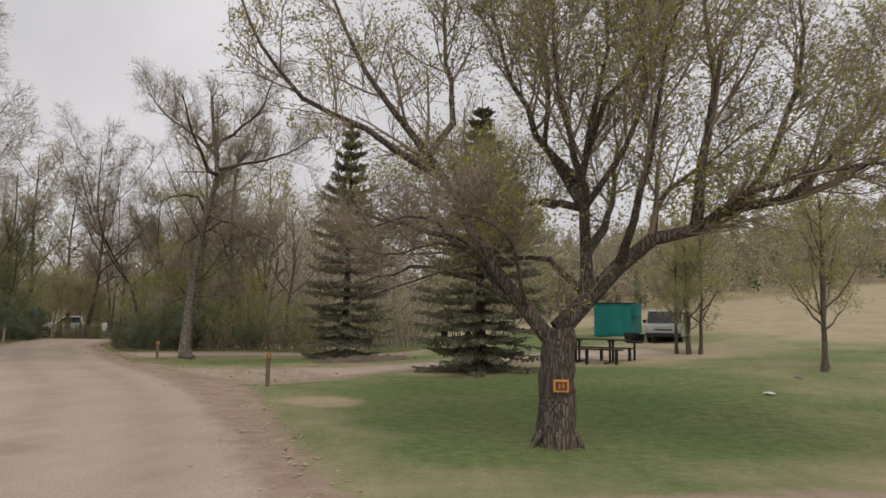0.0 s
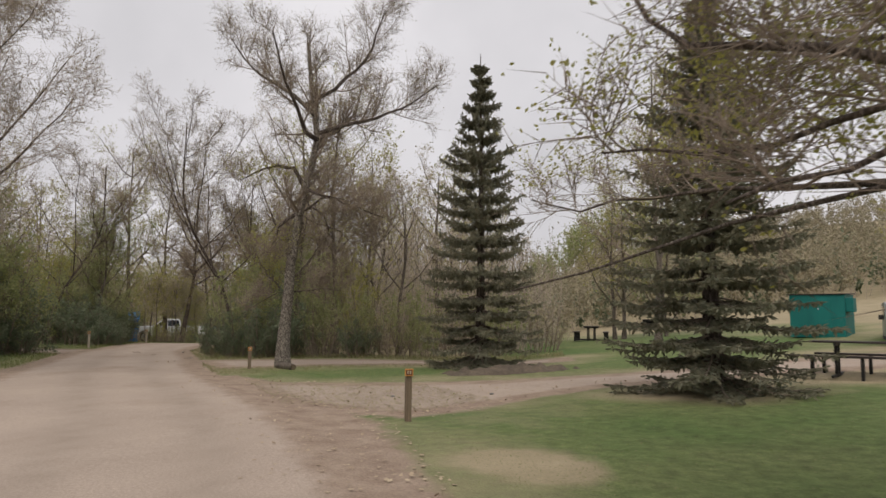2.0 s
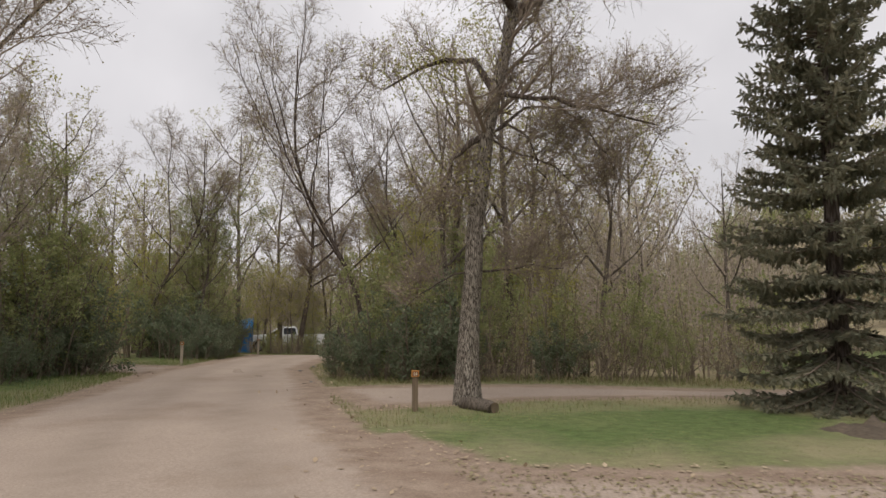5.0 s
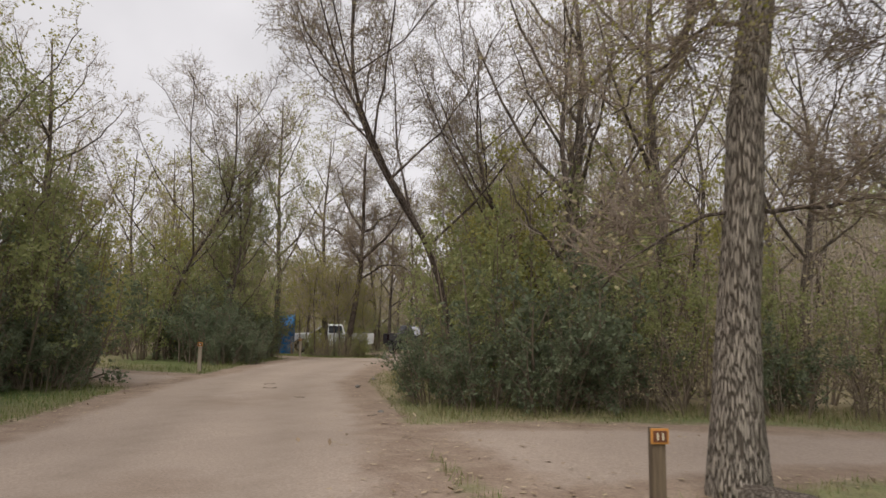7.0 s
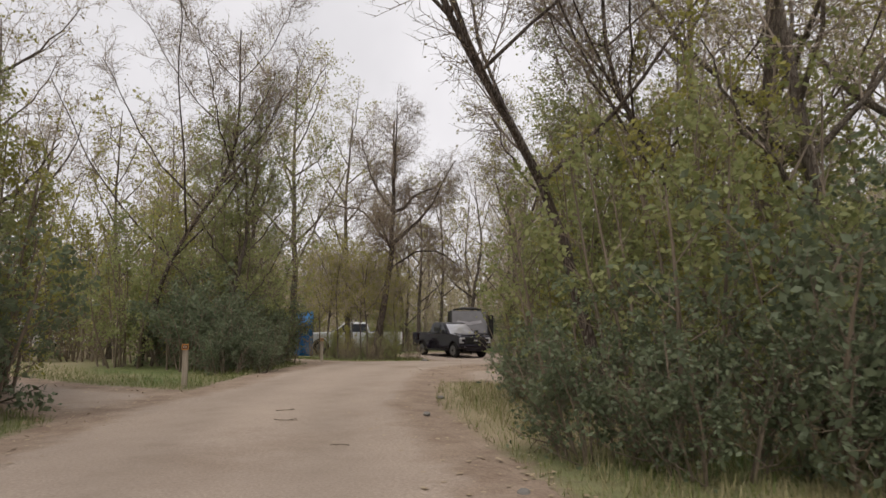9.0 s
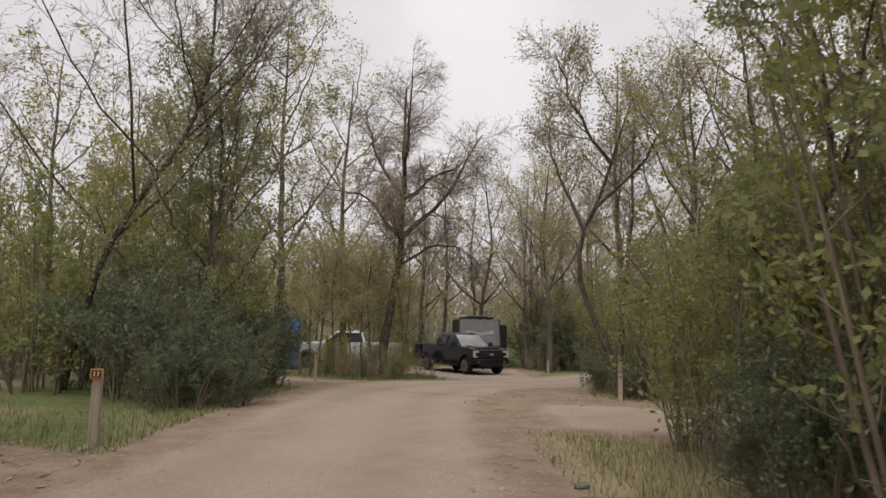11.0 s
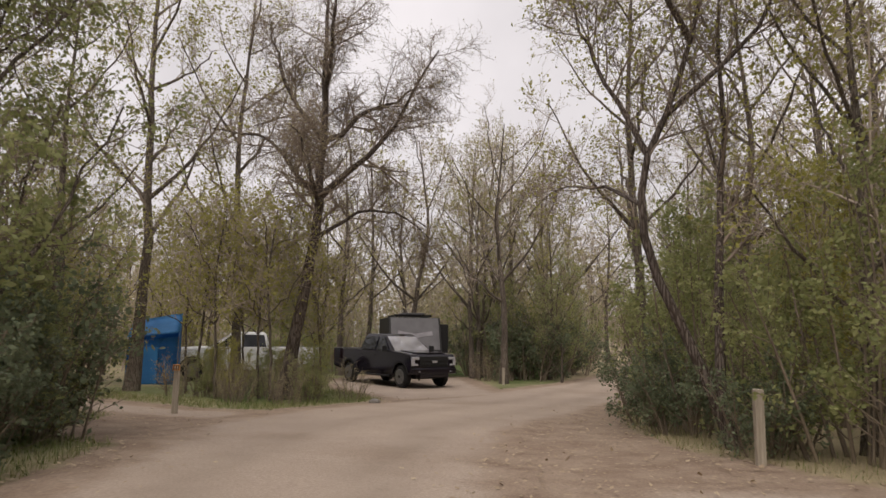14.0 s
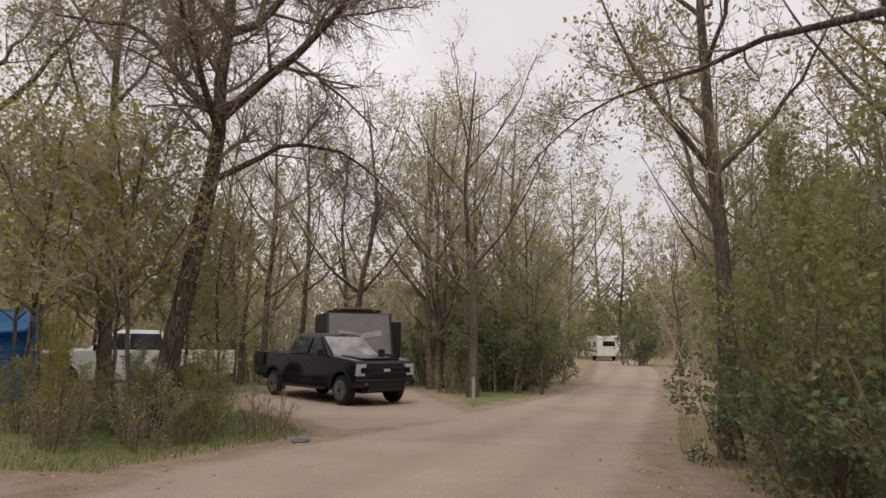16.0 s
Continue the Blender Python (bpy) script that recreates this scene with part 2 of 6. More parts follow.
def ground_material(name, road_only):
    """Packed tan gravel with tyre tracks and litter; on the open ground it gives way to grass where the sheet's own wear runs out."""
    m = bpy.data.materials.new(name)
    m.use_nodes = True
    n, l = m.node_tree.nodes, m.node_tree.links
    p = n["Principled BSDF"]
    p.inputs["Roughness"].default_value, p.inputs["Specular IOR Level"].default_value = 0.95, 0.15
    tc = n.new("ShaderNodeTexCoord")

    def noise_tex(scale, detail=6.0, rough=0.6):
        t = n.new("ShaderNodeTexNoise")
        t.inputs["Scale"].default_value, t.inputs["Detail"].default_value, t.inputs["Roughness"].default_value = scale, detail, rough
        l.new(tc.outputs["Object"], t.inputs["Vector"])
        return t

    def ramp_of(src, a, ca, b, cb):
        r = n.new("ShaderNodeValToRGB")
        r.color_ramp.elements[0].position, r.color_ramp.elements[0].color = a, (*ca, 1)
        r.color_ramp.elements[1].position, r.color_ramp.elements[1].color = b, (*cb, 1)
        l.new(src, r.inputs["Fac"])
        return r.outputs["Color"]

    def mixed(fac, a, b, mode="MIX", amount=None):
        x = n.new("ShaderNodeMix")
        x.data_type, x.blend_type = "RGBA", mode
        if fac is not None:
            l.new(fac, x.inputs["Factor"])
        else:
            x.inputs["Factor"].default_value = amount
        l.new(a, x.inputs["A"])
        l.new(b, x.inputs["B"])
        return x.outputs["Result"]

    gravel = ramp_of(noise_tex(0.55).outputs["Fac"], 0.3, (0.365, 0.295, 0.243), 0.7, (0.43, 0.35, 0.29))
    grit = ramp_of(noise_tex(38, 3).outputs["Fac"], 0.3, (0.32, 0.32, 0.32), 0.75, (0.66, 0.66, 0.66))
    gravel = mixed(None, gravel, grit, "OVERLAY", 0.55)
    if road_only:
        at = n.new("ShaderNodeAttribute")
        at.attribute_name = "wear"
        sep = n.new("ShaderNodeSeparateColor")
        l.new(at.outputs["Color"], sep.inputs["Color"])
        patchy = n.new("ShaderNodeMath")
        patchy.operation = "MULTIPLY"
        l.new(sep.outputs["Red"], patchy.inputs[0])
        l.new(noise_tex(0.8, 4).outputs["Fac"], patchy.inputs[1])
        packed = ramp_of(noise_tex(1.4).outputs["Fac"], 0.3, (0.23, 0.185, 0.15), 0.7, (0.33, 0.27, 0.22))
        colour = mixed(patchy.outputs["Value"], gravel, packed)
        stain = ramp_of(noise_tex(0.3, 8, 0.65).outputs["Fac"], 0.56, (1, 1, 1), 0.74, (0.72, 0.68, 0.64))
        colour = mixed(None, colour, stain, "MULTIPLY", 0.8)
        soil = ramp_of(noise_tex(2.2).outputs["Fac"], 0.3, (0.245, 0.178, 0.135), 0.7, (0.365, 0.285, 0.222))
        soil = mixed(None, soil, grit, "OVERLAY", 0.6)
        rim = n.new("ShaderNodeMath")
        rim.operation = "MULTIPLY_ADD"
        l.new(noise_tex(1.5, 8, 0.7).outputs["Fac"], rim.inputs[0])
        rim.inputs[1].default_value = 1.4
        l.new(sep.outputs["Green"], rim.inputs[2])
        rim_fac = n.new("ShaderNodeMapRange")
        rim_fac.inputs["From Min"].default_value, rim_fac.inputs["From Max"].default_value = 1.0, 1.55
        l.new(rim.outputs["Value"], rim_fac.inputs["Value"])
        colour = mixed(rim_fac.outputs["Result"], colour, soil)
    else:
        dirt = ramp_of(noise_tex(2.2).outputs["Fac"], 0.3, (0.245, 0.178, 0.135), 0.7, (0.365, 0.285, 0.222))
        dirt = mixed(None, dirt, grit, "OVERLAY", 0.6)
        lawn = ramp_of(noise_tex(0.22, 8).outputs["Fac"], 0.36, (0.105, 0.155, 0.055), 0.66, (0.17, 0.19, 0.085))
        blades = ramp_of(noise_tex(55, 4).outputs["Fac"], 0.3, (0.25, 0.25, 0.25), 0.75, (0.7, 0.7, 0.7))
        lawn = mixed(None, lawn, blades, "OVERLAY", 0.8)
        tufts = ramp_of(noise_tex(5.5, 6).outputs["Fac"], 0.32, (0.3, 0.3, 0.3), 0.68, (0.68, 0.7, 0.62))
        lawn = mixed(None, lawn, tufts, "OVERLAY", 0.7)
        at = n.new("ShaderNodeAttribute")
        at.attribute_name = "wear"
        sep = n.new("ShaderNodeSeparateColor")
        l.new(at.outputs["Color"], sep.inputs["Color"])
        edge = n.new("ShaderNodeMath")
        edge.operation = "MULTIPLY_ADD"
        l.new(noise_tex(1.7, 8, 0.7).outputs["Fac"], edge.inputs[0])
        edge.inputs[1].default_value = 0.9
        l.new(sep.outputs["Red"], edge.inputs[2])
        fac = n.new("ShaderNodeMapRange")
        fac.inputs["From Min"].default_value, fac.inputs["From Max"].default_value = 0.92, 1.18
        l.new(edge.outputs["Value"], fac.inputs["Value"])
        dry = ramp_of(noise_tex(0.9, 8).outputs["Fac"], 0.35, (0.30, 0.255, 0.16), 0.7, (0.40, 0.33, 0.22))
        dry = mixed(None, dry, blades, "OVERLAY", 0.5)
        dfac = n.new("ShaderNodeMath")
        dfac.operation = "MULTIPLY_ADD"
        l.new(noise_tex(0.35, 6).outputs["Fac"], dfac.inputs[0])
        dfac.inputs[1].default_value = 0.9
        l.new(sep.outputs["Green"], dfac.inputs[2])
        dmap = n.new("ShaderNodeMapRange")
        dmap.inputs["From Min"].default_value, dmap.inputs["From Max"].default_value = 0.75, 1.15
        l.new(dfac.outputs["Value"], dmap.inputs["Value"])
        lawn = mixed(dmap.outputs["Result"], lawn, dry)
        colour = mixed(fac.outputs["Result"], lawn, dirt)
    l.new(colour, p.inputs["Base Color"])
    bp = n.new("ShaderNodeBump")
    bp.inputs["Strength"].default_value, bp.inputs["Distance"].default_value = 0.5, 0.03
    l.new(noise_tex(16, 6).outputs["Fac"], bp.inputs["Height"])
    l.new(bp.outputs["Normal"], p.inputs["Normal"])
    return m


GROUND = ground_material("lawn_and_dirt", False)
ROAD = ground_material("packed_gravel", True)


# ---- mesh helpers ----
def mesh_of(name, verts, tris, mats, which=None, smooth=True):
    """A mesh from numpy vertices and triangles."""
    me = bpy.data.meshes.new(name)
    verts, tris = np.asarray(verts, np.float32), np.asarray(tris, np.int32)
    me.vertices.add(len(verts))
    me.vertices.foreach_set("co", verts.ravel())
    me.loops.add(tris.size)
    me.loops.foreach_set("vertex_index", tris.ravel())
    me.polygons.add(len(tris))
    me.polygons.foreach_set("loop_start", np.arange(0, tris.size, 3, dtype=np.int32))
    if smooth:
        me.polygons.foreach_set("use_smooth", np.ones(len(tris), bool))
    for mat in mats:
        me.materials.append(mat)
    if which is not None:
        me.polygons.foreach_set("material_index", np.asarray(which, np.int32))
    me.update(calc_edges=True)
    return me


def thing(name, label, category, group="", at=(0, 0, 0), turn=0.0):
    ob = new(name)
    ob.empty_display_size = 0.3
    ob.matrix_world = pose(*at, 0, 0, turn)
    return tagged(ob, label, category, group)


def part(name, bm, mat, parent, label="", smooth=False):
    me = bpy.data.meshes.new(name)
    bm.normal_update()
    bm.to_mesh(me)
    bm.free()
    me.materials.append(mat)
    if smooth:
        me.polygons.foreach_set("use_smooth", np.ones(len(me.polygons), bool))
    ob = new(name, me)
    ob.parent = parent
    return tagged(ob, label)


def child(name, me, parent, label=""):
    ob = new(name, me)
    ob.parent = parent
    return tagged(ob, label)


def box(size, at=(0, 0, 0), bevel=0.0, turn=(0, 0, 0), taper=1.0, seg=2):
    """A bmesh box, bevelled, narrowed to taper at its top."""
    bm = bmesh.new()
    bmesh.ops.create_cube(bm, size=1)
    for v in bm.verts:
        k = taper if v.co.z > 0 else 1.0
        v.co = Vector((v.co.x * size[0] * k, v.co.y * size[1] * k, v.co.z * size[2]))
    if bevel:
        bmesh.ops.bevel(bm, geom=bm.edges[:], offset=bevel, segments=seg, affect="EDGES", profile=0.6)
    bmesh.ops.transform(bm, matrix=pose(*at, *turn), verts=bm.verts)
    return bm


def rod(r0, r1, length, at=(0, 0, 0), turn=(0, 0, 0), sides=12, bevel=0.0):
    """A bmesh rod along z from its foot."""
    bm = bmesh.new()
    bmesh.ops.create_cone(bm, cap_ends=True, segments=sides, radius1=r0, radius2=r1, depth=length)
    bmesh.ops.translate(bm, vec=(0, 0, length / 2), verts=bm.verts)
    if bevel:
        rims = [e for e in bm.edges if abs(e.verts[0].co.z - e.verts[1].co.z) < 1e-5]
        bmesh.ops.bevel(bm, geom=rims, offset=bevel, segments=2, affect="EDGES")
    bmesh.ops.transform(bm, matrix=pose(*at, *turn), verts=bm.verts)
    return bm


def joined(*bms):
    """Several bmeshes in one."""
    out = bmesh.new()
    for b in bms:
        tmp = bpy.data.meshes.new("tmp")
        b.to_mesh(tmp)
        b.free()
        out.from_mesh(tmp)
        bpy.data.meshes.remove(tmp)
    return out


def extruded(profile, width, bevel=0.0, seg=2):
    """A profile in the xz plane drawn out along y, centred."""
    bm = bmesh.new()
    a = [bm.verts.new((x, -width / 2, z)) for x, z in profile]
    b = [bm.verts.new((x, width / 2, z)) for x, z in profile]
    k = len(a)
    bm.faces.new(a)
    bm.faces.new(b[::-1])
    for i in range(k):
        bm.faces.new((a[i], b[i], b[(i + 1) % k], a[(i + 1) % k]))
    bmesh.ops.recalc_face_normals(bm, faces=bm.faces)
    if bevel:
        bmesh.ops.bevel(bm, geom=bm.edges[:], offset=bevel, segments=seg, affect="EDGES", profile=0.6)
    return bm


# ---- the lie of the land ----
def soft(v, a, b):
    k = np.clip((v - a) / (b - a), 0, 1)
    return k * k * (3 - 2 * k)


def land(x, y):
    """Height of the ground: level by the road, the lawn climbing gently to a grassy hill."""
    x, y = np.asarray(x, float), np.asarray(y, float)
    s = np.clip(np.where(x > -3, x + 3, 0), 0, 70)
    h = 0.045 * s * soft(y, 12, 22) + 0.0035 * s * np.clip(y - 26, 0, 14) + 0.0012 * s * np.clip(y - 40, 0, 45)
    h = h + 14.0 * soft(y, 66, 155) * soft(x, -10, 14)
    h = h - 0.6 * soft(y, 44, 66) * soft(-x, 2, 10)
    h = h + 0.02 * np.sin(x * 0.7 + 1.3) * np.cos(y * 0.53)
    return h - 0.012


def lz(x, y):
    return float(land(x, y))


RIGHT_EDGE = [(9, -30), (3.5, -8), (1.2, 4), (-1.2, 10.2), (-2.7, 14.0), (-4.6, 18.0), (-6.4, 21.2), (-9.4, 25.4), (-10.9, 27.6), (-12.3, 29.8), (-14.0, 33.0), (-15.9, 36.2), (-17.4, 38.8),
              (-19.0, 43.2), (-20.1, 47.0), (-20.4, 50.6), (-19.7, 54.0), (-18.9, 58.4), (-17.3, 65.9), (-15.9, 73), (-13.6, 85), (-11.6, 98), (-10.0, 122)]
LEFT_EDGE = [(0, -33), (-4.5, -10), (-6.8, 3), (-8.8, 9.5), (-10.4, 14), (-12.0, 17.8), (-13.6, 21.4), (-15.6, 25.3), (-16.9, 27.6), (-18.3, 30.4), (-20.0, 33.8), (-21.5, 36.5), (-22.1, 39.5), (-22.7, 41.0),
             (-23.5, 43.2), (-24.6, 46.8), (-25.5, 49.5), (-25.7, 50.6), (-25.6, 54.0), (-24.7, 57.6), (-22.8, 64.5), (-21.0, 69.7), (-19.2, 76.6), (-17.4, 92), (-15.2, 112), (-14.4, 122)]
PADS = {
    "willow_spur": [(-0.6, 6.0), (0.6, 9.9), (4.0, 10.6), (12, 11.4), (24, 12.5), (24, 6), (10, 4.5), (1.2, 3.0)],
    "north_spur": [(-4.2, 20.4), (-6.6, 21.6), (-9.3, 25.2), (-7.0, 25.4), (-4.8, 26.2), (-1.5, 27.6), (2.5, 29.0), (8, 31), (9, 28), (3.0, 26.6), (-0.6, 24.9), (-2.4, 23.2)],
    "oak_spur": [(-11.3, 29.2), (-13.9, 32.6), (-12.6, 33.7), (-10.0, 34.5), (-6.7, 34.6), (-1.0, 35.2), (-1.0, 33.4), (-6.0, 32.6), (-9.0, 31.5)],
    "west_spur": [(-20.8, 35.4), (-21.8, 38.8), (-24.9, 39.2), (-32, 41.4), (-32, 39.4), (-27, 37.8), (-23.5, 36.3)],
    "tent_spur": [(-24.9, 50.0), (-25.5, 53.0), (-27.2, 53.0), (-30, 54.0), (-36, 57.0), (-37, 54.0), (-31, 51.5), (-27.0, 50.6)],
    "truck_spur": [(-24.6, 57.4), (-21.9, 62.8), (-22.9, 65.2), (-25.2, 72.0), (-30.2, 72.0), (-30.4, 66.4), (-27.0, 61.2)],
    "east_spur": [(-18.6, 42.8), (-20.0, 46.8), (-18.3, 47.4), (-14.0, 46.8), (-10, 46.0), (-10, 43.5), (-15, 43.0)],
}


def inside(px, py, poly):
    res = np.zeros(px.shape, bool)
    j = len(poly) - 1
    for i in range(len(poly)):
        (xi, yi), (xj, yj) = poly[i], poly[j]
        if yi != yj:
            res ^= ((yi > py) != (yj > py)) & (px < (xj - xi) * (py - yi) / (yj - yi) + xi)
        j = i
    return res


def distance_to(px, py, poly):
    d = np.full(px.shape, 1e9)
    for i in range(len(poly)):
        ax, ay = poly[i]
        bx, by = poly[(i + 1) % len(poly)]
        vx, vy = bx - ax, by - ay
        k = np.clip(((px - ax) * vx + (py - ay) * vy) / (vx * vx + vy * vy + 1e-9), 0, 1)
        d = np.minimum(d, np.hypot(px - ax - k * vx, py - ay - k * vy))
    return d


WORN = [[(-20, 42.5), (-16.8, 43.5), (-17.5, 47.6), (-18.7, 49.4), (-19.1, 52), (-19.2, 56), (-18.9, 61), (-20.4, 61), (-21.0, 52)], [(-0.5, 8), (-4.6, 19.5), (-8.5, 25.5), (-10, 27), (-10, 25), (-6.5, 20), (-3, 12), (-1.5, 8)], [(-25.0, 47.6), (-26.0, 47.8), (-27.2, 50.4), (-25.2, 51)]]
BARE = [RIGHT_EDGE + LEFT_EDGE[::-1]] + list(PADS.values()) + WORN


def bareness(px, py):
    """Metres into the bare ground (plus) or away from it (minus)."""
    best = np.full(np.shape(px), -1e9)
    for poly in BARE:
        d = distance_to(px, py, poly)
        best = np.maximum(best, np.where(inside(px, py, poly), d, -d))
    return best


def build_ground():
    xs = np.unique(np.concatenate([np.linspace(-900, -60, 16), np.arange(-60, -36, 1.5), np.arange(-36, 14, 0.3), np.arange(14, 40, 1.5), np.linspace(40, 900, 22)]))
    ys = np.unique(np.concatenate([np.linspace(-400, -12, 12), np.arange(-12, 6, 1.5), np.arange(6, 72, 0.3), np.arange(72, 110, 1.5), np.linspace(110, 1500, 26)]))
    gx, gy = np.meshgrid(xs, ys)
    gz = land(gx, gy)
    near = (gx > -60) & (gx < 40) & (gy > -20) & (gy < 110)
    b = np.full(gx.shape, -9.0)
    b[near] = bareness(gx[near], gy[near])
    gz = gz - 0.03 * soft(b, -0.4, 0.6)
    nx, ny = len(xs), len(ys)
    i = np.arange(nx * ny).reshape(ny, nx)
    q = np.stack([i[:-1, :-1], i[:-1, 1:], i[1:, 1:], i[1:, :-1]], -1).reshape(-1, 4)
    tris = np.concatenate([q[:, [0, 1, 2]], q[:, [0, 2, 3]]])
    me = mesh_of("ground", np.stack([gx, gy, gz], -1).reshape(-1, 3), tris, [GROUND])
    wear = me.color_attributes.new("wear", "FLOAT_COLOR", "POINT")
    woods = soft(-gx - 0.2 * gy, 14, 26) * 0.5 + 0.6 * soft(gy, 35.4, 37.0) * soft(-gx, 2, 6) * (gx > -21)
    hill = soft(gy, 41, 58) * soft(gx, -6, 6) * 0.75 + soft(gx, 9, 18) * soft(gy, 24, 36) * 0.5
    dryness = lambda cx, cy, r: np.exp(-((gx - cx) ** 2 + (gy - cy) ** 2) / r ** 2)
    hill = hill + 0.28 * soft(gx, 3, 9) + 1.0 * dryness(-2.5, 17.3, 0.45) + 1.0 * dryness(-2.05, 16.8, 0.4) + 0.6 * dryness(1.05, 23.2, 1.8) + 0.45 * dryness(4.85, 25.6, 2.6) + 0.5 * dryness(-3.85, 31.2, 1.8)
    col = np.zeros((nx * ny, 4), np.float32)
    col[:, 0] = soft(b, -1.0, 0.45).ravel()
    col[:, 1] = np.clip(0.12 + woods + hill + 0.35 * soft(b, -3.0, -0.6), 0, 1).ravel()
    col[:, 3] = 1
    wear.data.foreach_set("color", col.ravel())
    return tagged(new("ground", me), "mown green lawn with dry patches and bare dirt edges", "ground", kind="structure")


def sheet(name, poly, lift, label, step=0.35, seed=1):
    """A thin sheet of gravel over the ground, with a ragged edge."""
    p = np.array(poly, float)
    x0, y0 = p.min(0) - 0.5
    x1, y1 = p.max(0) + 0.5
    x1, x0, y1, y0 = min(x1, 30), max(x0, -40), min(y1, 125), max(y0, -30)
    gx, gy = np.meshgrid(np.arange(x0, x1, step), np.arange(y0, y1, step))
    d = distance_to(gx, gy, poly)
    d = np.where(inside(gx, gy, poly), d, -d)
    wob = 0.22 * np.sin(gx * 2.3 + seed) * np.cos(gy * 1.9 + seed * 2) + 0.12 * np.sin(gx * 6.1 + gy * 5.2)
    b = bareness(gx, gy)
    d = d + wob
    gz = land(gx, gy) - 0.03 * soft(b, -0.4, 0.6) + lift * soft(d, -0.1, 0.4) - 0.05 * soft(-d, -0.1, 0.35)
    ny, nx = gx.shape
    i = np.arange(nx * ny).reshape(ny, nx)
    q = np.stack([i[:-1, :-1], i[:-1, 1:], i[1:, 1:], i[1:, :-1]], -1).reshape(-1, 4)
    keep = (d.ravel()[q] > -0.75).all(1)
    q = q[keep]
    tris = np.concatenate([q[:, [0, 1, 2]], q[:, [0, 2, 3]]])
    used, inv = np.unique(tris, return_inverse=True)
    v = np.stack([gx, gy, gz], -1).reshape(-1, 3)[used]
    me = mesh_of(name, v, inv.reshape(-1, 3), [ROAD])
    tracks = me.color_attributes.new("wear", "FLOAT_COLOR", "POINT")
    side = distance_to(v[:, 0], v[:, 1], RIGHT_EDGE) if name == "road" else np.full(len(v), 9.0)
    worn = np.exp(-((side - 1.5) / 0.3) ** 2) + np.exp(-((side - 3.1) / 0.3) ** 2)
    col = np.zeros((len(v), 4), np.float32)
    col[:, 0] = np.clip(worn, 0, 1)
    shore = np.full(len(v), -1e9)
    for other in [BARE[0]] + list(PADS.values()):
        dd = distance_to(v[:, 0], v[:, 1], other)
        shore = np.maximum(shore, np.where(inside(v[:, 0], v[:, 1], other), dd, -dd))
    col[:, 1] = 1 - soft(shore, 0.25, 0.95)
    col[:, 3] = 1
    tracks.data.foreach_set("color", col.ravel())
    return tagged(new(name, me), label, "road", kind="structure")


build_ground()
sheet("road", BARE[0], 0.035, "pale tan packed gravel campground road")
for k, (pad_name, poly) in enumerate(PADS.items()):
    sheet("pavement_%d" % (k + 1), poly, 0.028 - 0.002 * k, "pale gravel parking spur beside the road", seed=k + 2)


# ---- trees ----
def unit(v):
    return v / (np.linalg.norm(v, axis=-1, keepdims=True) + 1e-9)


def tubes(P, R, sides):
    """Tubes round many polylines at once: P (n, k, 3), R (n, k)."""
    n, k, _ = P.shape
    T = unit(np.gradient(P, axis=1))
    ref = np.where(np.abs(T[:, :1, 2:3]) > 0.9, np.array([1.0, 0, 0]), np.array([0, 0, 1.0]))
    U = unit(np.cross(T, np.broadcast_to(ref, T.shape)))
    W = np.cross(T, U)
    a = np.arange(sides) * 2 * np.pi / sides
    ring = U[:, :, None] * np.cos(a)[:, None] + W[:, :, None] * np.sin(a)[:, None]
    V = P[:, :, None] + ring * R[:, :, None, None]
    base = (np.arange(n) * k * sides)[:, None, None] + (np.arange(k - 1) * sides)[:, None]
    j, j2 = np.arange(sides), (np.arange(sides) + 1) % sides
    A, B, C, D = base + j, base + j2, base + sides + j2, base + sides + j
    F = np.concatenate([np.stack([A, B, C], -1).reshape(-1, 3), np.stack([A, C, D], -1).reshape(-1, 3)])
    return V.reshape(-1, 3), F


def cones(P, R):
    """Pointed twigs: P (n, 2, 3), three faces each."""
    n = len(P)
    T = unit(P[:, 1] - P[:, 0])
    U = unit(np.cross(T, np.where(np.abs(T[:, 2:3]) > 0.9, np.array([1.0, 0, 0]), np.array([0, 0, 1.0]))))
    W = np.cross(T, U)
    ring = [P[:, 0] + (U * math.cos(a) + W * math.sin(a)) * R[:, :1] for a in (0, 2.0944, 4.1888)]
    V = np.stack([*ring, P[:, 1]], 1).reshape(-1, 3)
    i = np.arange(n)[:, None] * 4
    return V, np.concatenate([i + [0, 1, 3], i + [1, 2, 3], i + [2, 0, 3]])


def along(P, R, t):
    """Points, tangents and radii at fractions t (n, m) of polylines."""
    n, k, _ = P.shape
    f = np.clip(t, 0, 0.9999) * (k - 1)
    i = f.astype(int)
    w = (f - i)[..., None]
    r = np.arange(n)[:, None]
    a, b = P[r, i], P[r, i + 1]
    return a * (1 - w) + b * w, unit(b - a), R[r, i] * (1 - w[..., 0]) + R[r, i + 1] * w[..., 0]


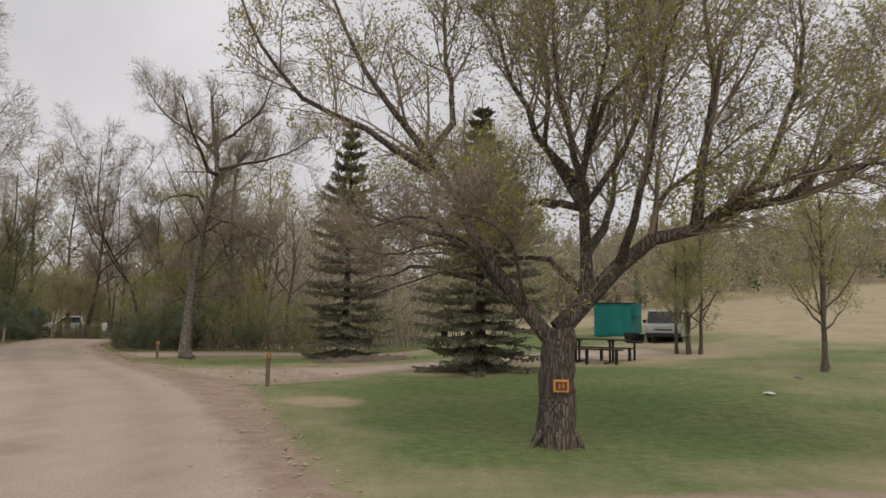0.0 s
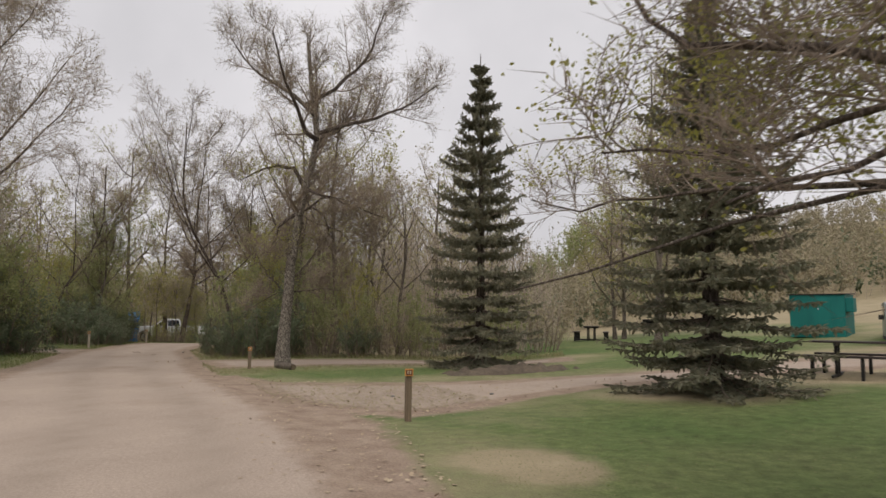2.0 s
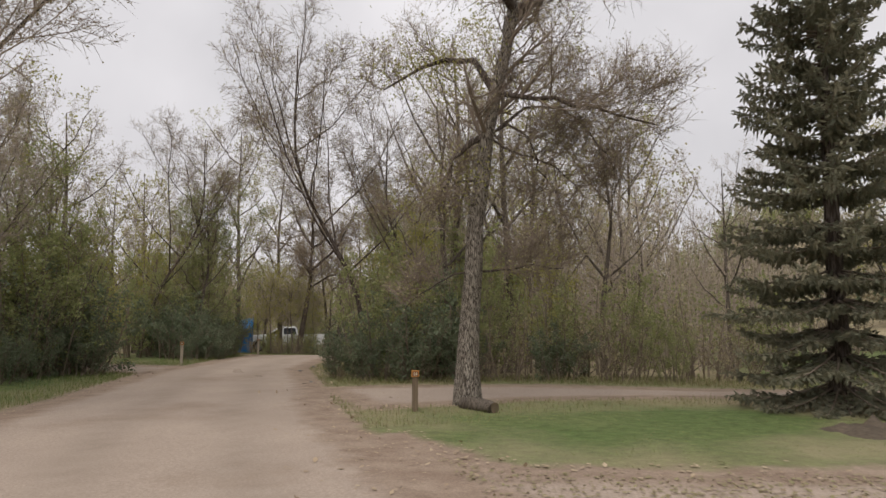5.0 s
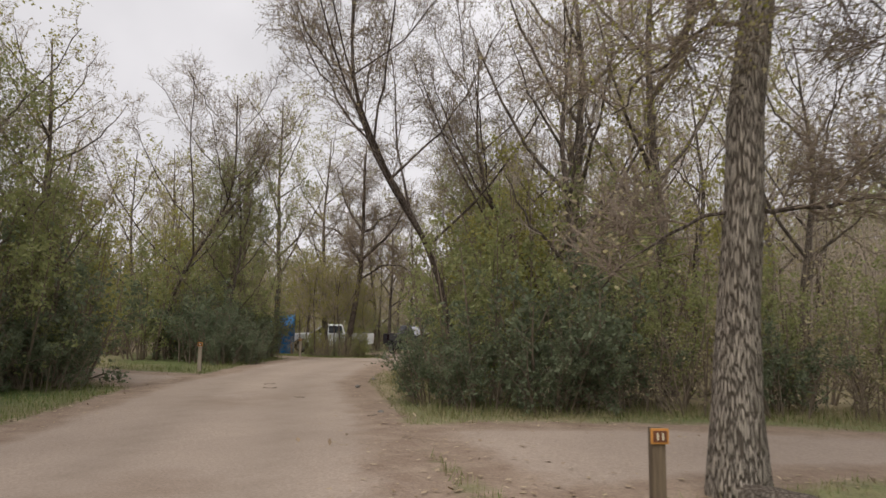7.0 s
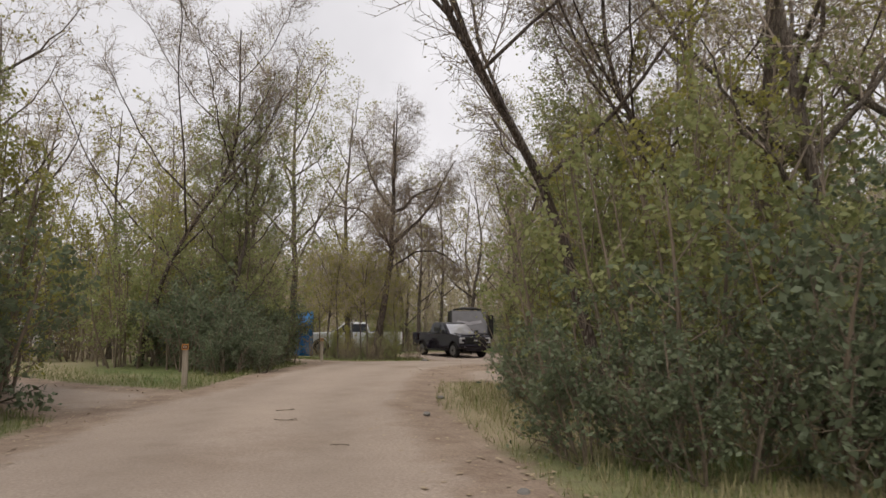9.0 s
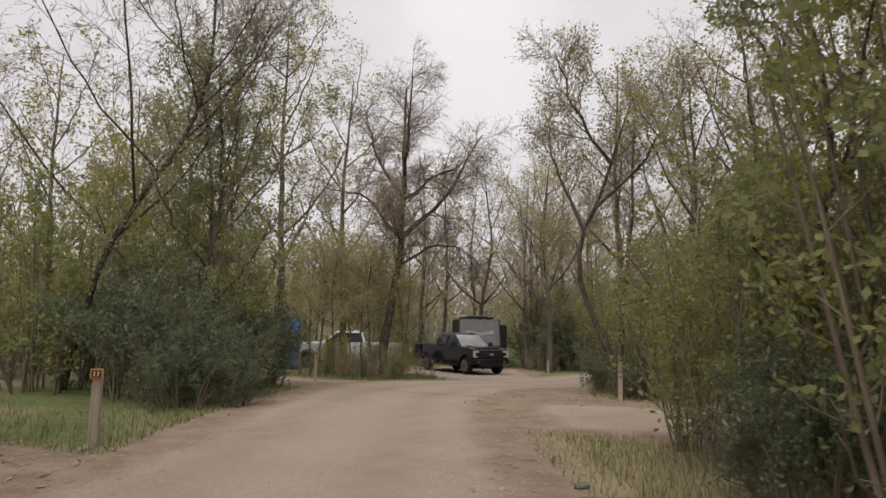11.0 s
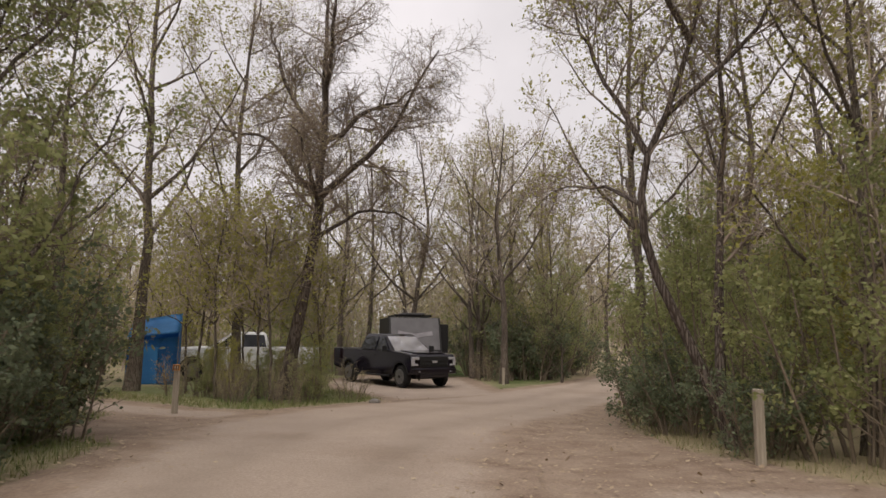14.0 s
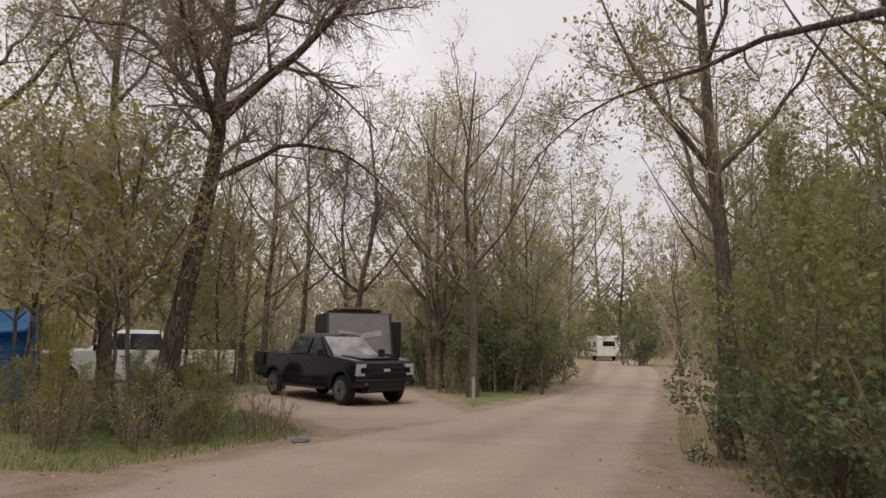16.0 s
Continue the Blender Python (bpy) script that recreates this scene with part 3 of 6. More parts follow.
def spawn(rng, P, R, m, length, angle, up, tmin=0.25, k=4, shrink=0.55, rmin=0.003, rmax=1.0, wander=0.25, taper_len=0.5):
    """m side branches on each polyline; returns polylines and radii."""
    n = len(P)
    t = tmin + (1 - tmin) * (np.arange(m)[None] + rng.random((n, m))) / m
    B, T, r = along(P, R, t)
    rnd = rng.normal(size=(n, m, 3))
    side = unit(rnd - (rnd * T).sum(-1, keepdims=True) * T)
    ang = np.radians(angle) * rng.uniform(0.65, 1.3, (n, m, 1))
    d = unit(np.cos(ang) * T + np.sin(ang) * side + np.array([0, 0, up]) * 0.6)
    L = length * rng.uniform(0.6, 1.25, (n, m)) * (1 - taper_len * t)
    pts = [B]
    for s in range(1, k):
        d = unit(d + wander * rng.normal(size=d.shape) / math.sqrt(k) + np.array([0, 0, up * 0.35]))
        pts.append(pts[-1] + d * (L / (k - 1))[..., None])
    Q = np.stack(pts, 2).reshape(-1, k, 3)
    r0 = np.clip(r * shrink, rmin, rmax).reshape(-1)
    S = r0[:, None] * np.linspace(1, 0.35, k)[None]
    return Q, S


def leaf_quads(rng, P, size, spread=0.0, droop=0.0):
    """A small pointed leaf, folded along its rib, at each point."""
    n = len(P)
    d = unit(rng.normal(size=(n, 3)) + np.array([0, 0, -droop]))
    w = unit(np.cross(d, rng.normal(size=(n, 3))))
    nrm = np.cross(d, w)
    s = size * rng.uniform(0.6, 1.35, (n, 1))
    P = P + rng.normal(size=(n, 3)) * spread
    V = np.stack([P, P + d * s * 0.55 + w * s * 0.3 + nrm * s * 0.08, P + d * s, P + d * s * 0.55 - w * s * 0.3 + nrm * s * 0.08], 1).reshape(-1, 3)
    i = np.arange(n)[:, None] * 4
    return V, np.concatenate([i + [0, 1, 2], i + [0, 2, 3]])


def stack(*pairs):
    V, F, o = [], [], 0
    for v, f in pairs:
        V.append(v)
        F.append(f + o)
        o += len(v)
    return np.concatenate(V), np.concatenate(F)


def resampled(pts, k):
    """k points on a smooth curve through a few."""
    p = np.array(pts, float)
    s = np.r_[0, np.cumsum(np.linalg.norm(np.diff(p, axis=0), axis=1))]
    q = np.linspace(0, s[-1], k)
    c = np.stack([np.interp(q, s, p[:, i]) for i in range(3)], 1)
    for _ in range(2):
        c[1:-1] = 0.25 * c[:-2] + 0.5 * c[1:-1] + 0.25 * c[2:]
    return c


def flared(R, k, flare=0.45):
    """Root flare at the foot of a trunk's radii."""
    R = R.copy()
    R[0] *= 1 + flare
    R[1] *= 1 + flare * 0.25
    return R


def make_tree(name, seed, trunk, limbs, bark, twig_mat, leaf_mat, label, n2=7, len2=1.6, n3=6, len3=0.8, n4=5, len4=0.4, leaves=2, leaf=0.06, up2=0.25, up4=0.1, angle2=50, trunk_start=0.45, twig_r=0.004, category="tree", group="", lean_mesh=False, limb_bark=None, limb_tmin=0.2, thin=None, trunk_twigs=1.2, leafless=None):
    """A tree: trunk and limbs as given (points, start and end radius), and three further orders of branches grown on them."""
    rng = np.random.default_rng(seed)
    ob = thing(name, label, category, group)
    pts, r0, r1 = trunk
    k = 14
    TP = resampled(pts, k)
    s = np.linspace(0, 1, k)
    TP[1:, :2] += rng.normal(size=(k - 1, 2)) * 0.02
    TR = flared(r0 + (r1 - r0) * s, k)
    woods = [tubes(TP[None], TR[None], 10 if lean_mesh else 14)]
    LP, LR, grown = [], [], [TP]
    for lp, a, b in limbs:
        q = resampled(lp, 10)
        q[1:] += rng.normal(size=(9, 3)) * 0.035
        near = np.concatenate(grown)
        fine = np.concatenate([near[:-1] * (1 - w) + near[1:] * w for w in (0, 0.25, 0.5, 0.75)]) if len(grown) == 1 else near
        q[0] = fine[np.argmin(np.linalg.norm(fine - q[0], axis=1))]
        q[1] = 0.5 * (q[0] + q[2])
        grown.append(q)
        LP.append(q)
        LR.append(a + (b - a) * np.linspace(0, 1, 10) ** 0.8)
    if LP:
        LP, LR = np.stack(LP), np.stack(LR)
        if lean_mesh:
            woods.append(tubes(LP, LR, 6))
        else:
            for q, r in zip(LP, LR):
                lv, lf = tubes(q[None], r[None], 9)
                child("limb", mesh_of("limb", lv, lf, [limb_bark or bark]), ob)
    v, f = stack(*woods)
    child("trunk", mesh_of("trunk", v, f, [bark]), ob)
    sets = []
    Q, S = spawn(rng, TP[None], TR[None], max(1, int(n2 * trunk_twigs)), len2, angle2, up2, tmin=trunk_start, k=4 if lean_mesh else 6, shrink=0.4, rmax=0.05, rmin=0.012)
    sets.append((Q, S))
    if len(LP):
        LQ, LS = spawn(rng, LP, LR, n2, len2, angle2, up2, tmin=limb_tmin, k=4 if lean_mesh else 6, shrink=0.5, rmax=0.05, rmin=0.010)
        for index, (share, reach) in (thin or {}).items():
            own = slice(index * n2, (index + 1) * n2)
            LQ[own] = LQ[own, :1] + (LQ[own] - LQ[own, :1]) * reach
        stay = np.ones(len(LQ), bool)
        for index, (share, reach) in (thin or {}).items():
            stay[index * n2:(index + 1) * n2] = rng.random(n2) < share
        sets.append((LQ[stay], LS[stay]))
    P2, R2 = np.concatenate([a for a, _ in sets]), np.concatenate([b for _, b in sets])
    P3, R3 = spawn(rng, P2, R2, n3, len3, 56, up2 * 0.7, tmin=0.15, k=2 if lean_mesh else 4, shrink=0.55, rmin=0.006, rmax=0.02)
    P4, R4 = spawn(rng, P3, R3, n4, len4, 52, up4, tmin=0.1, k=2, shrink=0.6, rmin=twig_r, rmax=twig_r * 2, taper_len=0.3)
    v, f = stack(tubes(P2, R2, 3 if lean_mesh else 5), tubes(P3, R3, 3), cones(P4, R4 * 1.25))
    child("crown", mesh_of("crown", v, f, [twig_mat]), ob)
    if leaves:
        t = rng.uniform(0.35, 1.0, (len(P4), leaves))
        B, _, _ = along(P4, R4, t)
        B = B.reshape(-1, 3)
        if leafless:
            B = B[(B[:, 0] > leafless[0]) | (B[:, 2] > leafless[1]) | ((B[:, 1] > leafless[2]) & (B[:, 1] < 3.6))]
        v, f = leaf_quads(rng, B, leaf, 0.03)
        child("foliage", mesh_of("foliage", v, f, [leaf_mat], smooth=False), ob)
    return ob


def generic_limbs(rng, height, spread, count, r, start=0.35, lean=(0, 0)):
    """A trunk and limbs for a plain wood tree of that height."""
    top = (lean[0] * height, lean[1] * height, height)
    w = 0.04 * height
    trunk = [(0, 0, -0.1), (lean[0] * height * 0.25 + rng.normal() * w * 0.4, lean[1] * height * 0.25 + rng.normal() * w * 0.4, height * 0.28),
             (lean[0] * height * 0.6 + rng.normal() * w, lean[1] * height * 0.6 + rng.normal() * w, height * 0.6), top]
    tp = resampled(trunk, 14)
    limbs = []
    for i in range(count):
        t = start + (0.93 - start) * (i + rng.random() * 0.7) / count
        b = tp[int(t * 13)]
        az = i * 2.4 + rng.random()
        L = spread * (1.15 - 0.65 * t) * rng.uniform(0.7, 1.2)
        d = np.array([math.cos(az), math.sin(az), 0])
        rise = rng.uniform(0.7, 1.3)
        rr = r * (1 - 0.75 * t) * 0.6
        limbs.append(([b, b + d * L * 0.4 + np.array([0, 0, L * 0.35 * rise]), b + d * L * 0.75 + np.array([0, 0, L * 0.85 * rise]), b + d * L + np.array([0, 0, L * 1.35 * rise])], rr, 0.012))
    return (trunk, r, 0.02), limbs


def make_bush(name, seed, height, spread, stems, leaf_mat, twig_mat, label, n2=9, n3=5, leaves=3, leaf=0.085, up=0.3, category="bush", group=""):
    """Many stems from the ground, leafy from the foot up."""
    rng = np.random.default_rng(seed)
    ob = thing(name, label, category, group)
    P = []
    for i in range(stems):
        az, rad = rng.random() * 6.28, spread * math.sqrt(rng.random())
        foot = np.array([math.cos(az), math.sin(az), 0]) * rad * 0.45
        tip = np.array([math.cos(az), math.sin(az), 0]) * rad + np.array([0, 0, height * (1.05 - 0.45 * (rad / spread) ** 2) * rng.uniform(0.75, 1.1)])
        mid = foot * 0.5 + tip * 0.5 + rng.normal(size=3) * 0.15
        P.append(resampled([foot - [0, 0, 0.1], mid, tip], 6))
    P = np.stack(P)
    R = np.linspace(0.028, 0.006, 6)[None] * rng.uniform(0.7, 1.4, (stems, 1))
    P2, R2 = spawn(rng, P, R, n2, 0.9, 60, up, tmin=0.08, k=4, shrink=0.5, rmin=0.005)
    P3, R3 = spawn(rng, P2, R2, n3, 0.42, 50, 0.1, tmin=0.15, k=2, shrink=0.6, rmin=0.003)
    v, f = stack(tubes(P, R, 4), tubes(P2, R2, 3), cones(P3, R3 * 1.2))
    child("stem_clump", mesh_of("stem_clump", v, f, [twig_mat]), ob)
    # leaves sit in clumps: some branches carry many, some hardly any
    load = np.repeat(rng.choice([0.15, 0.6, 1.2, 2.0], len(P2)), n3)
    B, _, _ = along(P3, R3, rng.uniform(0.1, 1.0, (len(P3), leaves * 2)))
    keep = rng.random(B.shape[:2]) < (load / 2)[:, None]
    v, f = leaf_quads(rng, B[keep], leaf, 0.05)
    child("foliage", mesh_of("foliage", v, f, [leaf_mat], smooth=False), ob)
    return ob


def make_spruce(name, seed, height, label):
    """Flat boughs in distinct tiers with gaps between, each fringed with side shoots and hanging shoots."""
    rng = np.random.default_rng(seed)
    ob = thing(name, label, "tree", "spruces on the lawn")
    k = 10
    TP = resampled([(0, 0, -0.1), (0.05, 0, height * 0.5), (0, 0.03, height)], k)
    v, f = tubes(TP[None], flared(np.linspace(0.17, 0.012, k), k, 0.3)[None], 10)
    child("trunk", mesh_of("trunk", v, f, [BARK_DARK]), ob)
    heights = np.array([0.0, 0.09, 0.3, 0.42, 0.62, 0.78, 0.87, 1.0]) * height
    reaches = [1.4, 1.78, 1.62, 1.42, 1.14, 0.64, 0.36, 0.04]
    P, up = [], []
    tiers = 21
    for w in range(tiers):
        u = (w + 0.3 * rng.random()) / tiers
        tier = 0.42 + (height - 0.62) * u ** 1.03
        reach = float(np.interp(tier, heights, reaches))
        boughs = int(17 - 9 * u)
        spin = rng.random() * 6.283
        for b in range(boughs):
            az = spin + 6.283 * (b + rng.uniform(-0.35, 0.35)) / boughs
            z = tier + rng.normal() * 0.035
            L = reach * rng.choice([0.62, 0.8, 0.95, 1.02, 1.12])
            d = np.array([math.cos(az), math.sin(az), 0])
            sag = L * (0.44 * (1 - u) ** 1.3 - 0.16 * u) * rng.uniform(0.75, 1.2)
            c = np.array([[0, 0, z], *(np.array([0, 0, z]) + d * L * q + np.array([0, 0, -sag * q + 0.22 * L * q ** 3]) for q in (0.25, 0.5, 0.75, 1.0))])
            P.append(c)
            up.append(u)
    P, up = np.stack(P), np.array(up)
    R = np.linspace(0.024, 0.005, 5)[None] * np.ones((len(P), 1))
    v1, f1 = tubes(P, R, 4)
    child("crown", mesh_of("crown", v1, f1, [TWIG]), ob)
    n, m = len(P), 24
    t = np.clip(0.16 + 0.84 * (np.arange(m)[None] + rng.random((n, m))) / m, 0, 0.999)
    B, T, _ = along(P, R, t)
    flat = unit(np.cross(T, np.array([0, 0, 1.0])))
    flip = np.where(np.arange(m) % 2 == 0, 1.0, -1.0)[None, :, None]
    reach = np.linalg.norm(P[:, -1] - P[:, 0], axis=1)[:, None]
    L = (0.06 + 0.22 * reach * (1 - 0.65 * t)) * rng.uniform(0.6, 1.2, (n, m))
    d = unit(0.8 * T + 0.75 * flip * flat + rng.normal(size=(n, m, 3)) * 0.10)
    mid_pts = B + d * (L * 0.5)[..., None]
    tips = mid_pts + unit(d + np.array([0, 0, -0.25])) * (L * 0.5)[..., None]
    Q = np.stack([B, mid_pts, tips], 2).reshape(-1, 3, 3)
    # short shoots that hang in a fringe below the bough and its side shoots
    H0 = np.concatenate([B.reshape(-1, 3), Q[:, 1]])
    drop = np.concatenate([np.repeat(0.08 + 0.13 * (1 - np.abs(up - 0.55)), m), np.full(len(Q), 0.10)]) * rng.uniform(0.5, 1.3, len(H0))
    keep = rng.random(len(H0)) < 0.6
    H0, drop = H0[keep], drop[keep]
    H1 = H0 + unit(np.array([0, 0, -1.0]) + rng.normal(size=H0.shape) * 0.28) * drop[:, None]
    S = np.full((len(Q), 3), 0.01)
    Q2, _ = spawn(rng, Q, S, 2, 0.15, 42, -0.05, tmin=0.1, k=2, taper_len=0.3)
    A = np.concatenate([Q[:, 0], Q[:, 1], Q2[:, 0], H0])
    Z = np.concatenate([Q[:, 1], Q[:, 2], Q2[:, 1], H1])
    d = unit(Z - A)
    w1 = unit(np.cross(d, rng.normal(size=d.shape)))
    w2 = np.cross(d, w1)
    wide = 0.024 * rng.uniform(0.7, 1.3, (len(A), 1))
    M = A * 0.45 + Z * 0.55
    V = np.concatenate([np.stack([A, M + w * wide, Z + d * 0.015, M - w * wide], 1).reshape(-1, 3) for w in (w1, w2)])
    i = np.arange(2 * len(A))[:, None] * 4
    child("foliage", mesh_of("foliage", V, np.concatenate([i + [0, 1, 2], i + [0, 2, 3]]), [NEEDLE], smooth=False), ob, "grey-green needle sprays")
    return ob


def put(ob, x, y, turn=0.0, scale=1.0, sz=None, sink=0.0):
    ob.matrix_world = pose(x, y, lz(x, y) - sink, 0, 0, turn) @ Matrix.Diagonal((scale, scale, sz or scale, 1))
    return ob


def again(ob, x, y, turn=0.0, scale=1.0, sz=None, sink=0.0):
    m = pose(x, y, lz(x, y) - sink, 0, 0, turn) @ Matrix.Diagonal((scale, scale, sz or scale, 1))
    c = copy_thing(ob, Matrix())
    c.matrix_basis = m
    return c


# the old willow with its low spreading limbs
willow = make_tree("willow_tree", 11,
    ([(0, 0, -0.15), (-0.02, 0, 0.7), (0.02, 0, 1.2), (0.06, 0.03, 1.5)], 0.27, 0.21),
    [([(-0.02, 0, 1.25), (-0.45, -0.1, 1.65), (-0.85, -0.1, 2.2), (-1.45, 0.1, 3.5), (-2.0, 0.3, 4.2), (-2.6, 0.4, 5.0), (-3.3, 0.5, 6.4)], 0.115, 0.018),
     ([(-1.45, 0.1, 3.45), (-2.1, -0.2, 3.9), (-3.2, -0.4, 4.3), (-3.9, -0.5, 4.8), (-4.3, -0.6, 5.9)], 0.06, 0.014),
     ([(0.1, 0, 1.55), (0.5, 0.1, 2.1), (0.75, 0.1, 2.5), (1.7, -0.3, 2.95), (3.1, -0.6, 3.2), (4.3, -0.9, 4.0)], 0.145, 0.018),
     ([(0.42, 0.1, 2.1), (0.45, 0.2, 2.8), (0.30, 0.4, 3.6), (0.75, 0.6, 4.8), (0.95, 0.7, 6.6)], 0.095, 0.016),
     ([(1.65, -0.3, 2.95), (1.9, -0.1, 3.8), (2.3, 0.1, 4.6), (2.0, 0.2, 6.8)], 0.085, 0.018),
     ([(2.3, -0.4, 3.0), (2.8, -0.2, 3.8), (3.4, 0, 4.9), (3.6, 0.2, 6.6)], 0.065, 0.015),
     ([(0.45, 0.3, 3.3), (0.1, 0.6, 4.0), (-0.6, 0.9, 5.1), (-0.9, 1.0, 6.8)], 0.075, 0.015),
     ([(-0.6, -0.1, 1.85), (-1.2, -0.1, 2.3), (-1.9, 0.3, 2.4), (-2.7, 0.8, 2.15)], 0.045, 0.010),
     ([(0.6, 0.1, 2.4), (1.1, 1.5, 3.3), (1.5, 2.6, 4.2), (1.7, 3.2, 5.6)], 0.08, 0.016),
     ([(1.7, -0.3, 2.95), (2.6, -1.0, 3.4), (3.5, -1.3, 3.5), (4.6, -1.4, 3.4)], 0.06, 0.013),
     ([(-1.0, -0.1, 2.6), (-1.7, 0.7, 2.95), (-2.6, 1.2, 3.05), (-3.0, 1.4, 3.35), (-3.25, 1.5, 4.2)], 0.05, 0.010),
     ([(0.32, 0.4, 3.4), (-0.2, 0.1, 4.2), (-0.1, 0.0, 5.2), (-0.5, -0.1, 6.8)], 0.06, 0.013),
     ([(0.5, 0.5, 4.2), (0.9, 0.2, 4.9), (1.5, 0.1, 5.6), (1.5, 0.0, 6.9)], 0.055, 0.012),
     ([(-1.7, 0.2, 3.8), (-1.3, 0.5, 4.6), (-1.6, 0.7, 5.6), (-1.5, 0.9, 6.9)], 0.06, 0.013),
     ([(2.8, -0.5, 3.15), (3.6, -0.3, 3.9), (4.4, -0.1, 4.4), (4.8, 0, 5.8)], 0.05, 0.012),
     ([(-0.75, -0.1, 2.1), (-1.1, 0.5, 2.7), (-1.6, 1.2, 2.75), (-2.4, 1.8, 2.6), (-3.2, 2.3, 2.75)], 0.045, 0.008),
     ([(0.45, 0.2, 2.8), (0.2, -0.5, 3.5), (-0.2, -0.9, 4.3), (-0.3, -1.1, 5.8)], 0.07, 0.013),
     ([(0.6, 0.1, 2.3), (1.0, -0.7, 3.1), (0.9, -1.2, 4.1), (1.3, -1.5, 5.6)], 0.07, 0.013),
     ([(0.35, 0.35, 3.2), (0.9, 0.0, 3.8), (1.15, -0.4, 4.6), (0.9, -0.5, 6.2)], 0.055, 0.012),
     ([(1.2, -0.15, 2.75), (1.5, 0.6, 3.4), (2.4, 1.1, 3.9), (3.3, 1.3, 4.8)], 0.055, 0.012),
     ([(-0.85, -0.1, 2.2), (-1.3, -0.4, 2.7), (-1.9, -0.6, 2.9), (-2.5, -0.6, 2.8)], 0.04, 0.008),
     ([(-0.5, -0.1, 1.7), (-0.6, -0.7, 2.4), (-0.9, -1.1, 2.75), (-1.4, -1.3, 2.8)], 0.04, 0.008),
     ([(0.42, 0.3, 3.2), (-0.3, 1.5, 3.45), (-1.2, 2.3, 3.6), (-2.0, 2.8, 3.8)], 0.06, 0.012),
     ([(0.4, 0.4, 3.3), (0.2, 1.6, 3.5), (-0.3, 2.7, 3.7), (-0.7, 3.5, 4.3)], 0.055, 0.012),
     ([(0.4, 0.2, 2.2), (0.35, 1.9, 2.75), (-0.5, 3.8, 2.8), (-1.8, 4.9, 2.5), (-3.0, 4.95, 2.05), (-3.95, 4.8, 1.8)], 0.06, 0.010),
     ([(-0.5, 3.75, 2.8), (-1.6, 5.2, 3.05), (-2.6, 5.8, 3.0), (-3.3, 6.3, 2.9), (-3.7, 7.0, 3.2)], 0.04, 0.009)],
    BARK_DARK, TWIG, LEAF_YOUNG, "spreading willow with furrowed dark bark and opening leaves", n2=14, len2=1.6, n3=8, len3=0.9, n4=8, len4=0.45, leaves=3, leaf=0.045, up2=0.36, trunk_start=0.97, limb_tmin=0.32, trunk_twigs=0.1, leafless=(-1.0, 3.4, 1.3), thin={10: (0.3, 0.45), 7: (0.5, 0.5), 1: (0.6, 0.75), 15: (0.5, 0.5), 20: (0.5, 0.5), 21: (0.8, 0.6), 24: (0.35, 0.45), 25: (0.6, 0.6)})
for cx, cy, cz, sx, sz, n in [(1.9, 0.0, 3.35, 0.85, 0.24, 1500), (4.2, 0.5, 5.2, 0.28, 0.2, 500), (1.45, 0.3, 5.4, 0.32, 0.3, 500), (2.9, -0.4, 3.6, 0.7, 0.3, 900), (-1.75, 2.2, 3.3, 0.5, 0.34, 1300), (-1.0, 1.7, 3.15, 0.5, 0.3, 1000)]:
    clump = np.random.default_rng(int(abs(cx) * 100))
    v, f = leaf_quads(clump, np.array([cx, cy, cz]) + clump.normal(size=(n, 3)) * [sx, sx * 0.7, sz], 0.055)
    child("foliage", mesh_of("foliage", v, f, [LEAF_YOUNG], smooth=False), willow, "clump of young yellow-green leaves")
put(willow, 1.39, 12.8)

